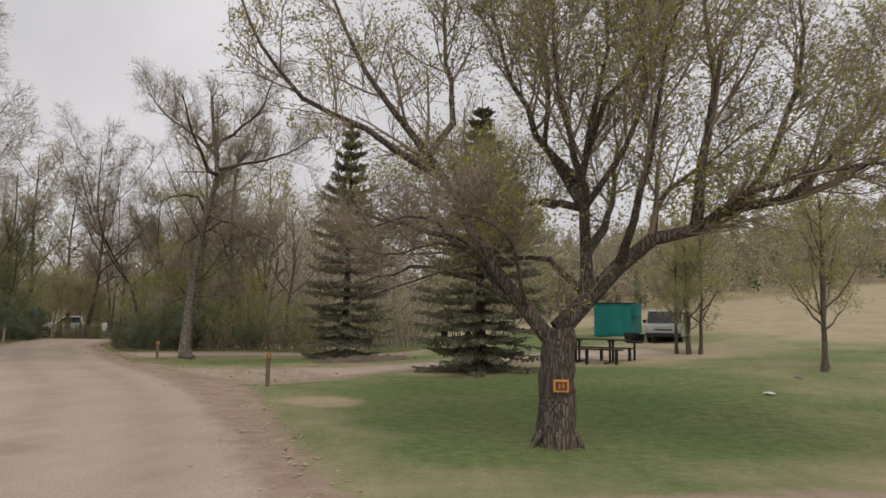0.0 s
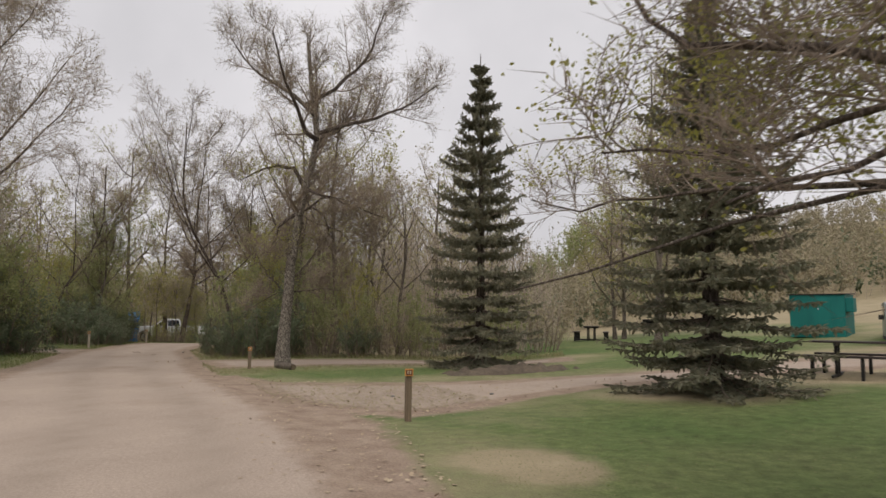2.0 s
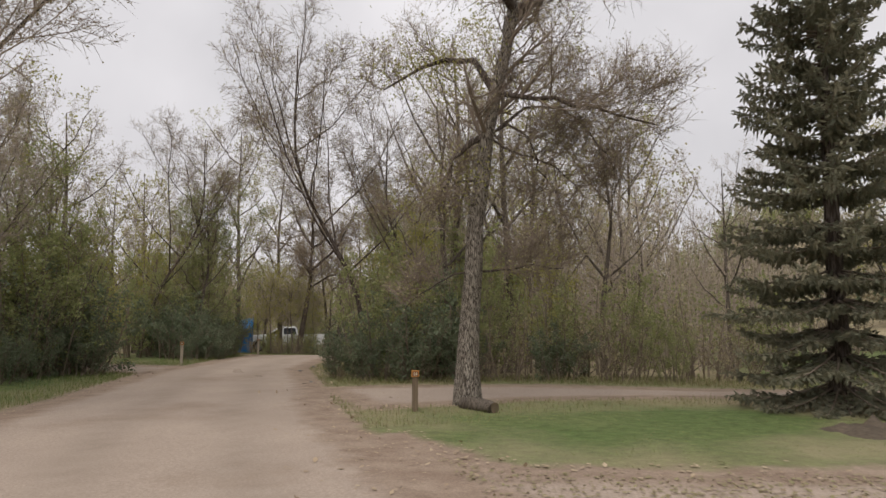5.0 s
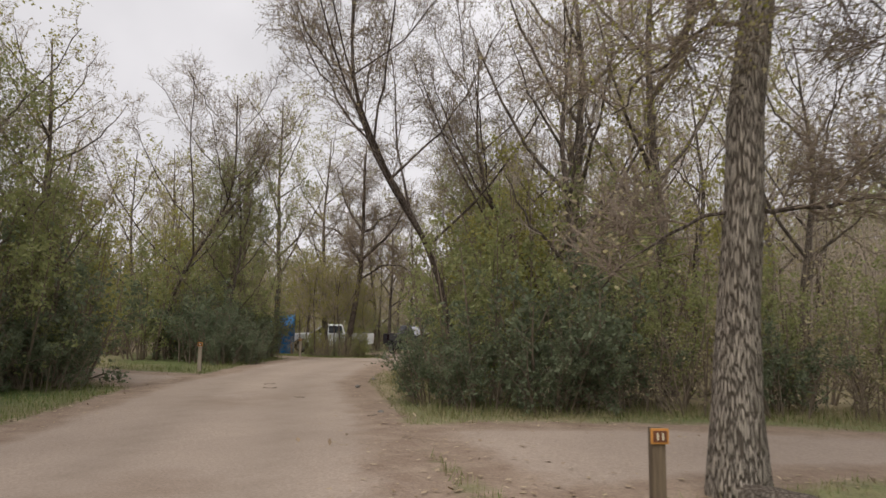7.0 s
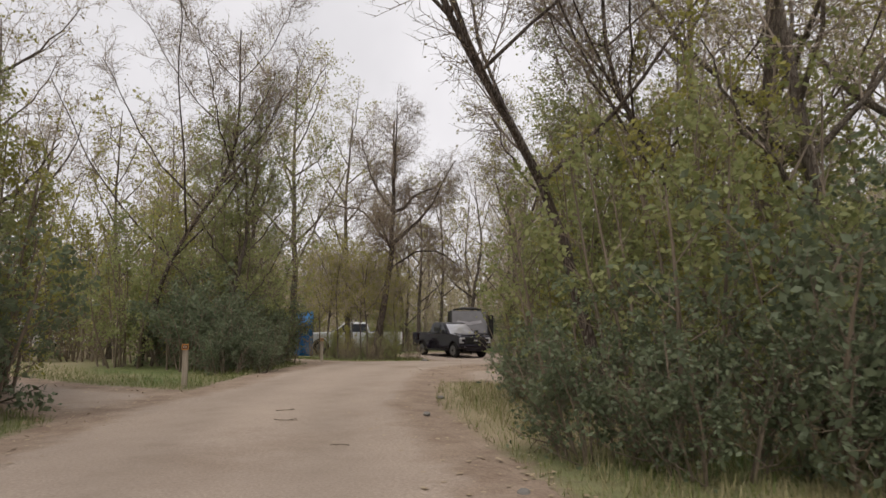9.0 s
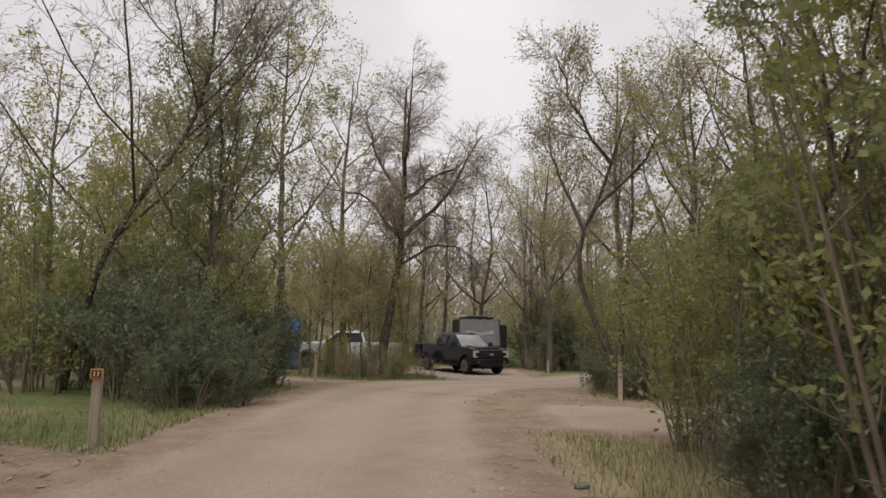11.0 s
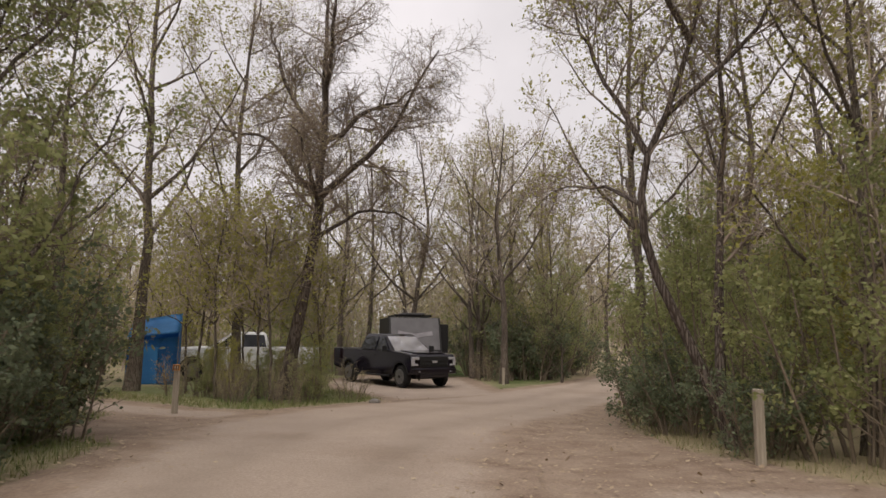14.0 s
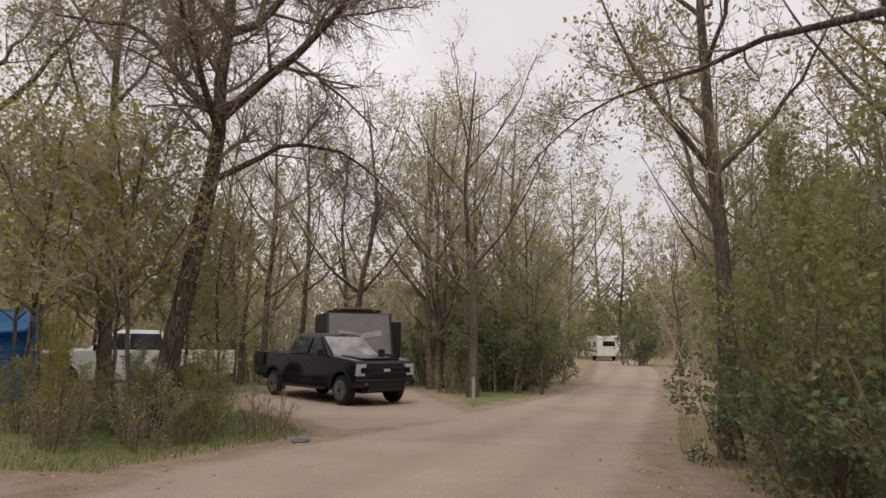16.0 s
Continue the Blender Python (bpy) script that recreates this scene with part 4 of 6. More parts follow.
# the tall cottonwood at the fork of the road
cottonwood = make_tree("cottonwood_tree", 5,
    ([(0, 0, -0.15), (0.07, 0, 2.3), (0.28, 0, 4.3), (0.45, 0.05, 5.4), (0.66, 0.1, 6.3), (1.05, 0.1, 7.0), (1.1, 0.1, 7.5), (0.72, 0.05, 8.3), (0.5, 0, 10.4)], 0.195, 0.055),
    [([(1.08, 0.1, 7.4), (2.2, 0, 7.75), (3.6, -0.2, 7.9), (4.8, -0.3, 8.7)], 0.08, 0.014),
     ([(0.55, 0.05, 6.0), (-0.3, 0.2, 6.4), (-1.1, 0.3, 6.35), (-1.7, 0.3, 6.0)], 0.08, 0.015),
     ([(0.45, 0.05, 5.5), (1.3, -0.4, 5.3), (2.2, -0.7, 5.0), (3.3, -0.9, 4.5)], 0.06, 0.012),
     ([(0.75, 0.05, 8.2), (-0.3, 0.2, 9.0), (-1.4, 0.3, 9.6), (-2.3, 0.4, 10.8)], 0.085, 0.016),
     ([(0.72, 0.05, 8.3), (1.7, 0.1, 9.1), (2.6, 0.2, 10.2), (3.0, 0.3, 11.5)], 0.08, 0.016),
     ([(0.9, 0.1, 6.8), (0.8, -1.2, 7.4), (0.7, -2.4, 8.2), (0.5, -3.2, 9.4)], 0.09, 0.02),
     ([(1.0, 0.1, 7.2), (1.2, 1.5, 7.9), (1.4, 2.7, 8.8), (1.5, 3.2, 10)], 0.09, 0.02),
     ([(0.2, 0, 3.9), (-0.25, -0.2, 3.85), (-0.6, -0.3, 3.6), (-0.9, -0.4, 3.1)], 0.022, 0.008),
     ([(0.3, 0, 4.6), (0.9, 0.4, 4.6), (1.5, 0.7, 4.3), (2.0, 0.9, 3.8)], 0.028, 0.009),
     ([(0.06, 0, 2.2), (0.5, 0.15, 2.36), (1.0, 0.33, 2.46), (1.7, 0.55, 2.4)], 0.028, 0.008),
     ([(0.06, 0, 2.3), (-0.4, -0.15, 2.22), (-0.8, -0.3, 1.95), (-1.1, -0.4, 1.65)], 0.02, 0.006),
     ([(0.33, 0, 4.85), (0.0, -0.1, 4.6), (-0.25, -0.2, 4.2), (-0.42, -0.25, 3.7)], 0.075, 0.02),
     ([(0.4, 0, 5.1), (0.9, 0.2, 5.05), (1.25, 0.35, 4.55), (1.4, 0.4, 3.8)], 0.03, 0.008),
     ([(0.42, 0, 5.2), (1.3, 0.3, 5.45), (2.2, 0.6, 5.0), (2.6, 0.75, 4.1)], 0.035, 0.008)],
    BARK, TWIG, LEAF_BUD, "tall bare cottonwood with deeply furrowed grey bark", n2=15, len2=1.75, n3=11, len3=0.9, n4=9, len4=0.5, leaves=1, leaf=0.04, trunk_start=0.42, up2=0.34, limb_bark=BARK_DARK, thin={1: (0.5, 0.7), 5: (0.6, 0.8), 7: (0.3, 0.5), 9: (0.5, 0.4), 10: (0.25, 0.35), 11: (0.4, 0.45), 12: (0.6, 0.5), 13: (0.7, 0.6)})
clump = np.random.default_rng(6)
v, f = leaf_quads(clump, np.array([-0.75, 0.3, 6.35]) + clump.normal(size=(1500, 3)) * [0.75, 0.5, 0.28], 0.055)
child("foliage", mesh_of("foliage", v, f, [LEAF_YOUNG], smooth=False), cottonwood, "clump of young yellow-green leaves")
v, f = leaf_quads(clump, np.concatenate([np.array([-0.5, -0.25, 3.9]) + clump.normal(size=(700, 3)) * [0.35, 0.3, 0.4], np.array([0.2, -0.25, 4.0]) + clump.normal(size=(260, 3)) * [0.25, 0.12, 0.22]]), 0.045)
child("foliage", mesh_of("foliage", v, f, [LEAF_YOUNG], smooth=False), cottonwood, "young leaves sprouting along the trunk")
put(cottonwood, -9.9, 30.4)

def roots(parent, seed, r, count, reach):
    rng = np.random.default_rng(seed)
    for i in range(count):
        a = i * 6.283 / count + rng.random() * 0.6
        d = np.array([math.cos(a), math.sin(a), 0])
        q = resampled([d * r * 0.5 + [0, 0, 0.32], d * r * 1.1 + [0, 0, 0.12], d * (r + reach * 0.5) + [0, 0, 0.03], d * (r + reach) + [0, 0, -0.06]], 7)
        v, f = tubes(q[None], np.linspace(0.065, 0.015, 7)[None], 7)
        child("root", mesh_of("root", v, f, [BARK_PALE]), parent)


roots(willow, 9, 0.27, 6, 0.16)
spruce = make_spruce("spruce_tree", 3, 10.1, "tall narrow spruce with drooping grey-green branches")
put(spruce, -3.85, 31.2)
low_spruce = again(spruce, 1.05, 23.1, 140, 1.08, 0.78)
tagged(low_spruce, "broad spruce with low drooping boughs on the lawn")

# the elm by the truck
elm = make_tree("elm_tree", 21,
    ([(-0.68, 0, -0.15), (-0.42, 0, 1.3), (-0.18, 0.05, 2.6), (0.0, 0.1, 3.8), (0.15, 0.1, 5.4), (0.1, 0.1, 7.6), (0.1, 0.2, 10.8)], 0.18, 0.035),
    [([(0.15, 0.1, 5.0), (-0.6, 0.1, 5.6), (-1.0, 0.2, 6.5), (-2.1, 0.3, 7.0), (-3.2, 0.3, 7.1)], 0.085, 0.018),
     ([(0.15, 0.1, 5.2), (0.7, 0, 5.7), (1.5, -0.1, 5.9), (2.0, -0.1, 6.6), (2.6, -0.2, 7.6), (3.2, -0.3, 8.6)], 0.10, 0.018),
     ([(0.12, 0.1, 6.2), (0.9, 0.3, 7.2), (1.7, 0.4, 7.5), (2.6, 0.5, 8.0)], 0.09, 0.02),
     ([(0.1, 0.1, 6.6), (-0.7, 0.4, 7.5), (-1.4, 0.7, 8.6), (-1.8, 0.8, 10.2)], 0.09, 0.02),
     ([(0.1, 0.1, 7.2), (0.6, -0.8, 8.2), (1.0, -1.5, 9.2), (1.2, -1.9, 10.6)], 0.08, 0.02),
     ([(0.12, 0.1, 4.6), (0.4, -1.2, 5.3), (0.6, -2.2, 5.9), (0.7, -3.0, 6.0)], 0.08, 0.015),
     ([(0.12, 0.1, 4.3), (1.0, 0.9, 4.9), (1.9, 1.5, 4.9), (2.6, 1.9, 4.3)], 0.06, 0.012)],
    BARK_DARK, TWIG, LEAF_BUD, "old bare elm with twisting grey-brown limbs", n2=17, len2=1.7, n3=11, len3=0.9, n4=8, len4=0.5, leaves=1, leaf=0.04, trunk_start=0.4, up2=0.0, up4=-0.15)
put(elm, -26.4, 56.4)

# the crooked tree whose limb arches over the road
crooked = make_tree("crooked_tree", 27,
    ([(0.15, 0, -0.15), (-0.35, 0.05, 1.2), (-0.85, 0.1, 2.3), (-1.06, 0.1, 2.9), (-0.95, 0.2, 3.6), (-0.5, 0.3, 4.4), (-0.15, 0.5, 5.6), (0.3, 0.8, 7.2)], 0.078, 0.02),
    [([(-1.02, 0.15, 3.1), (-1.1, 1.5, 3.6), (-1.5, 3.5, 4.1), (-2.1, 6.0, 4.78), (-2.8, 8.5, 4.9), (-3.4, 10.6, 4.7)], 0.034, 0.009),
     ([(-0.8, 0.25, 4.1), (-1.4, 0.6, 5.0), (-1.7, 0.9, 6.0), (-1.9, 1.1, 7.0)], 0.045, 0.012),
     ([(-0.5, 0.3, 4.5), (0.4, 0.2, 5.2), (1.1, 0.1, 6.0), (1.5, 0, 7.2)], 0.045, 0.012),
     ([(-0.1, 0.05, 0.7), (0.1, 0.5, 2.4), (0.25, 0.8, 4.2), (0.3, 1.0, 5.6), (0.35, 1.2, 7.2)], 0.075, 0.015),
     ([(-0.4, 0.4, 5.6), (-0.9, -0.6, 6.5), (-1.2, -1.4, 7.6)], 0.05, 0.012)],
    BARK_DARK, TWIG, LEAF_YOUNG, "crooked tree with one long limb arching over the road", n2=16, len2=1.4, n3=9, len3=0.8, n4=7, len4=0.45, leaves=1, leaf=0.065, trunk_start=0.5, up2=0.2)
put(crooked, -18.0, 49.6)

# plain wood trees, in a few kinds
def wood_tree(seed, height, spread, count, r, leaf_mat, label, leaves=1, lean=(0, 0), leaf=0.07, twig_mat=None, start=0.3, n2=6, n3=5, n4=5, bark=None, len2=1.5, twig_r=0.005, group="wood trees"):
    rng = np.random.default_rng(seed)
    t, l = generic_limbs(rng, height, spread, count, r, start, lean)
    return make_tree("wood_tree", seed, t, l, bark or BARK_PALE, twig_mat or TWIG_GREY, leaf_mat, label, n2=n2, len2=len2, n3=n3, len3=0.85, n4=n4, len4=0.45, leaves=leaves, leaf=leaf, trunk_start=0.3, group=group, twig_r=twig_r, lean_mesh=True)


KINDS = [
    wood_tree(31, 11.5, 3.4, 10, 0.16, LEAF_BUD, "bare grey-brown ash tree with opening buds", leaf=0.06),
    wood_tree(32, 12.0, 3.0, 11, 0.15, LEAF_YOUNG, "slender tree with pale yellow-green young leaves", leaves=2, leaf=0.09),
    wood_tree(33, 9.0, 2.6, 9, 0.12, LEAF_YOUNG, "small tree with fresh yellow-green leaves", leaves=3, leaf=0.09, start=0.2),
    wood_tree(34, 10.0, 3.3, 14, 0.08, LEAF_BUD, "leaning bare tree with fine grey twigs", lean=(0.25, 0.02), start=0.32, bark=BARK_DARK, twig_mat=TWIG, n2=11, n3=7, leaf=0.05),
    wood_tree(35, 7.0, 2.1, 11, 0.08, LEAF_GREEN, "young leafy tree with thin grey stems", leaves=6, leaf=0.075, start=0.08, twig_mat=TWIG),
    wood_tree(36, 9.8, 5.0, 16, 0.15, LEAF_BUD, "wide bare cottonwood with long sweeping branches", leaf=0.045, n2=15, n3=9, n4=8, len2=1.9, start=0.2, twig_mat=TWIG_GREY),
]
KINDS.append(wood_tree(40, 4.6, 1.5, 9, 0.035, LEAF_YOUNG, "thin sapling with bare stem and fresh green leaves", leaves=3, leaf=0.078, start=0.36, n2=5, n3=4, n4=4, len2=0.9))
FAR_KINDS = [
    wood_tree(37, 11.5, 3.6, 9, 0.15, LEAF_BUD, "distant bare grey-brown tree in the woods", leaf=0.11, n2=5, n3=4, n4=5, twig_r=0.009, len2=1.8),
    wood_tree(38, 12.5, 3.2, 10, 0.14, LEAF_YOUNG, "distant tree with pale yellow-green leaves", leaves=2, leaf=0.14, n2=5, n3=4, n4=4, twig_r=0.009, len2=1.8),
    wood_tree(39, 9.5, 3.0, 9, 0.13, LEAF_BUD, "distant grey tree with opening buds", leaf=0.12, n2=5, n3=4, n4=5, twig_r=0.009, start=0.2, len2=1.7),
]
BUSHES = [
    make_bush("bush", 41, 3.7, 1.7, 14, LEAF_GREEN, STEM, "dense green shrub with many thin stems", leaves=9, n2=9, n3=5, leaf=0.08, group="roadside shrubs"),
    make_bush("bush", 42, 2.5, 1.6, 13, LEAF_DARK, STEM, "dark green leafy shrub close to the ground", leaves=9, n2=8, n3=5, leaf=0.085, group="roadside shrubs"),
    make_bush("bush", 43, 5.2, 1.5, 12, LEAF_YOUNG, STEM, "tall thin shrub with yellow-green leaves", leaves=8, n2=10, n3=5, leaf=0.075, group="roadside shrubs"),
    make_bush("bush", 44, 2.4, 1.5, 12, LEAF_BUD, STEM, "brushy brown shrub with few leaves", leaves=2, leaf=0.065, group="roadside shrubs"),
]
used_first = set()
wild = random.Random(4)


def plant(kinds, k, x, y, scale=1.0, sz=None, turn=None):
    turn = wild.uniform(0, 360) if turn is None else turn
    ob = kinds[k]
    if ob.name in used_first:
        return again(ob, x, y, turn, scale, sz, 0.03)
    used_first.add(ob.name)
    return put(ob, x, y, turn, scale, sz, 0.03)


# hedge between the road and the cottonwood spur
for x, y, k, s in [(-13.7, 36.1, 0, 0.95), (-12.4, 36.0, 1, 1.1), (-10.8, 36.3, 0, 0.8), (-15.0, 38.5, 0, 1.0), (-13.4, 37.7, 2, 1.0), (-16.0, 40.9, 0, 0.8), (-15.3, 40.4, 1, 0.62), (-15.8, 39.6, 1, 0.5), (-16.6, 42.0, 2, 0.45), (-14.6, 40.3, 2, 1.1), (-11.6, 38.0, 0, 1.2), 
                   (-9.0, 36.8, 0, 0.65), (-9.6, 38.6, 2, 0.9), (-7.2, 37.3, 0, 0.7), (-5.4, 37.9, 3, 0.95), (-8.2, 38.0, 3, 1.1), (-3.6, 38.8, 0, 0.65), (-13.0, 42.0, 0, 1.3), (-12.2, 45.0, 2, 1.1), (-14.8, 42.6, 0, 1.0), (-1.6, 40.4, 3, 1.0),
                   (-15.4, 43.0, 0, 0.9), (-14.9, 43.9, 0, 0.9), (-14.3, 35.5, 1, 0.62), (-13.4, 35.1, 1, 0.6), (-12.4, 35.3, 1, 0.66), (-11.2, 35.5, 1, 0.62), (-10.1, 35.7, 3, 0.7), (-8.9, 35.8, 1, 0.6), (-7.6, 36.0, 3, 0.65), (-6.2, 36.2, 0, 0.42), (-4.8, 36.6, 3, 0.6)]:
    plant(BUSHES, k, x, y, s)
# left of the road
for x, y, k, s in [(-22.7, 35.0, 1, 1.2), (-23.4, 33.2, 0, 1.1), (-25.2, 36.6, 0, 1.2), (-27.2, 36.6, 1, 1.2), (-33.5, 44.6, 1, 1.1), (-34.5, 48.5, 0, 1.1), (-32.0, 45.6, 3, 0.9), (-36.2, 44.2, 0, 1.0), (-24.6, 34.8, 2, 0.95), (-26.4, 32.4, 0, 1.2), (-22.4, 29.6, 1, 1.2), (-24.2, 30.2, 2, 1.0), (-28.6, 35.0, 2, 1.1),
                   (-26.6, 43.9, 1, 1.1), (-28.4, 43.9, 0, 1.1), (-27.2, 46.2, 0, 1.25), (-28.2, 48.0, 1, 0.8), (-29.4, 46.0, 2, 1.2), (-30.2, 50.6, 0, 0.8), (-27.6, 44.8, 1, 0.9), (-30.6, 48.5, 2, 1.2), (-26.5, 47.4, 1, 0.95), (-26.2, 46.0, 1, 0.8), (-26.5, 47.0, 0, 0.7),
                   (-21.4, 26.2, 0, 1.1), (-22.8, 23.4, 1, 1.3), (-20.8, 19.8, 0, 1.1), (-24.4, 27.2, 0, 1.3), (-26.8, 28.4, 2, 1.2), (-19.6, 15.5, 1, 1.2), (-24, 19, 2, 1.2), (-31, 37.5, 0, 1.2), (-33.5, 46.5, 2, 1.2),
                   (-24.7, 43.3, 1, 0.72), (-25.0, 44.9, 1, 0.72), (-25.9, 46.4, 1, 0.62), (-25.8, 47.6, 0, 0.55), (-24.0, 42.4, 1, 0.5), (-23.9, 43.5, 1, 0.45), (-25.9, 43.4, 1, 0.95), (-23.2, 34.4, 0, 1.15), (-22.0, 34.2, 1, 0.6), (-22.3, 32.8, 1, 0.62), (-22.9, 35.6, 1, 0.6), (-21.6, 31.4, 1, 0.55), (-24.6, 37.0, 2, 1.1)]:
    plant(BUSHES, k, x, y, s)
# right of the road, beyond the east spur
for x, y, k, s in [(-18.2, 51.3, 1, 0.6), (-18.5, 53.2, 1, 0.62), (-17.7, 49.2, 1, 0.5), (-18.5, 55.2, 1, 0.7), (-17.4, 50.0, 0, 0.62), (-16.6, 48.8, 0, 0.9), (-17.7, 51.8, 0, 0.95), (-17.9, 53.9, 0, 0.9), (-17.3, 56.0, 0, 1.15), (-16.6, 58.4, 0, 0.95), (-15.8, 61.2, 0, 1.15), (-15.0, 51.0, 2, 1.1), (-15.2, 54.6, 2, 1.2), (-14.0, 64.5, 0, 1.2), (-12.6, 68, 2, 1.1), (-14.4, 58.5, 2, 1.2)]:
    plant(BUSHES, k, x, y, s)
# round the tents and trucks
for x, y, k, s in [(-26.9, 56.6, 3, 0.4), (-26.4, 55.0, 3, 0.45), (-27.4, 54.7, 3, 0.42), (-25.6, 57.2, 3, 0.4), (-28.2, 56.2, 3, 0.42), (-28.6, 57.4, 3, 0.45), (-27.8, 58.6, 3, 0.4), (-29.4, 58.2, 3, 0.42), (-30.2, 56.6, 3, 0.5), (-27.4, 57.2, 2, 0.3), (-28.6, 59.4, 2, 0.3), (-30.4, 58.8, 2, 0.32), (-28.9, 56.6, 2, 0.33), (-29.9, 57.9, 2, 0.3), (-26.5, 57.0, 2, 0.36), (-27.0, 58.2, 0, 0.36), (-26.2, 55.9, 0, 0.36), (-27.3, 56.4, 0, 0.33), (-28.3, 57.8, 0, 0.36), (-27.8, 55.2, 2, 0.35), (-29.2, 56.4, 0, 0.33), (-34.4, 57.2, 2, 0.7), (-36.5, 59.5, 2, 0.7), (-39, 58.0, 0, 1.0), (-40.5, 63, 0, 1.1),
                   (-22.4, 71.0, 1, 1.3), (-23.6, 72.2, 0, 1.2), (-21.4, 74.4, 0, 1.2), (-24.0, 69.9, 3, 0.6), (-24.8, 73.2, 1, 1.2), (-21.6, 77.6, 1, 1.4), (-20.8, 82, 0, 1.2), (-22.2, 72.6, 1, 1.4), (-20.4, 76.0, 1, 1.1), (-12.6, 104.0, 1, 1.7), (-24.9, 73.6, 0, 1.2), (-32.0, 72.9, 3, 1.3), (-33.5, 70.0, 0, 1.2), (-37.5, 68.0, 2, 1.2), (-12.0, 74, 0, 1.2), (-10.4, 82, 1, 1.5)]:
    plant(BUSHES, k, x, y, s)

# trees standing by themselves: kind, place, size, turn
for k, x, y, s, turn in [(3, -14.5, 37.6, 0.98, 199), (0, -12.6, 39.4, 0.95, 10), (1, -10.6, 38.6, 0.95, 80), (0, -23.05, 68.5, 0.95, 200), (1, -18.5, 56.4, 0.9, 40), (3, -28.4, 44.2, 1.0, 19), (5, -18.0, 24.6, 1.05, 75), (5, -21.5, 29.6, 0.62, 200), (1, -14.9, 69.5, 0.9, 30), (0, -13.6, 73.5, 0.95, 80), (0, -16.0, 66.0, 0.75, 300),
                         (1, 2.5, 36.5, 0.92, 0), (2, 2.6, 46.3, 0.9, 90), (2, 2.2, 46.7, 0.85, 200), (4, -24.8, 35.6, 0.7, 20), (1, -32.6, 58.2, 1.25, 40), (1, -30.6, 60.6, 1.1, 110), (4, 4.6, 45.5, 0.95, 30), (2, 9.3, 20.5, 0.58, 30), (2, 9.6, 20.9, 0.5, 210), (4, 8.5, 27.4, 0.5, 60), (2, 8.6, 27.6, 0.62, 120), (2, 8.9, 27.3, 0.55, 20), (2, 8.3, 27.9, 0.5, 250), 
                         (4, -27.6, 47.0, 0.95, 0), (4, -26.3, 45.8, 1.0, 60), (4, -24.0, 34.0, 0.9, 200), (1, -32.2, 54.6, 0.85, 70), (2, -32.2, 71.6, 0.9, 0), (2, -38.4, 62.0, 0.9, 100), (2, -33.6, 55.9, 0.75, 30), (2, -36.6, 57.2, 0.8, 50), (4, -37.8, 60.4, 0.85, 40), (6, -37.0, 61.4, 1.1, 200), (4, -40.0, 61.6, 0.9, 130), (6, -27.0, 55.6, 1.0, 80), (6, -27.7, 56.5, 0.95, 10), (6, -28.5, 55.8, 1.05, 50), (6, -28.9, 57.6, 0.95, 150), (6, -27.6, 58.2, 0.85, 200), (6, -29.8, 57.0, 1.1, 250), (6, -30.8, 58.2, 1.1, 30), (6, -26.6, 57.6, 0.8, 110), (2, -24.6, 72.4, 0.9, 10), (2, -21.4, 72.2, 0.8, 50), (1, -23.4, 75.5, 1.0, 50),
                         (0, -15.2, 50.4, 0.75, 10), (2, -16.4, 49.6, 0.8, 40), (0, -16.6, 55.2, 0.8, 80), (4, -16.2, 60.0, 0.75, 170), (3, -12.7, 38.6, 0.78, 168), (4, -15.4, 41.6, 0.8, 300), (0, -12.2, 37.4, 0.7, 220), (0, -8.0, 39.6, 0.64, 60), (0, -4.4, 40.8, 0.54, 140), (1, -13.4, 44.8, 0.95, 20),
                         (2, -37.6, 66.6, 0.5, 90), (0, -31.2, 71.4, 0.95, 10), (4, -20.8, 70.6, 0.7, 150), (1, -24.8, 71.5, 0.9, 150), (0, -33.0, 72.5, 1.0, 250),
                         (2, -25.4, 35.2, 0.9, 250), (0, -25.6, 36.8, 0.75, 40), (2, -26.0, 26.0, 0.9, 40), (0, -29.0, 30.5, 0.9, 90)]:
    plant(KINDS, k, x, y, s, turn=turn)
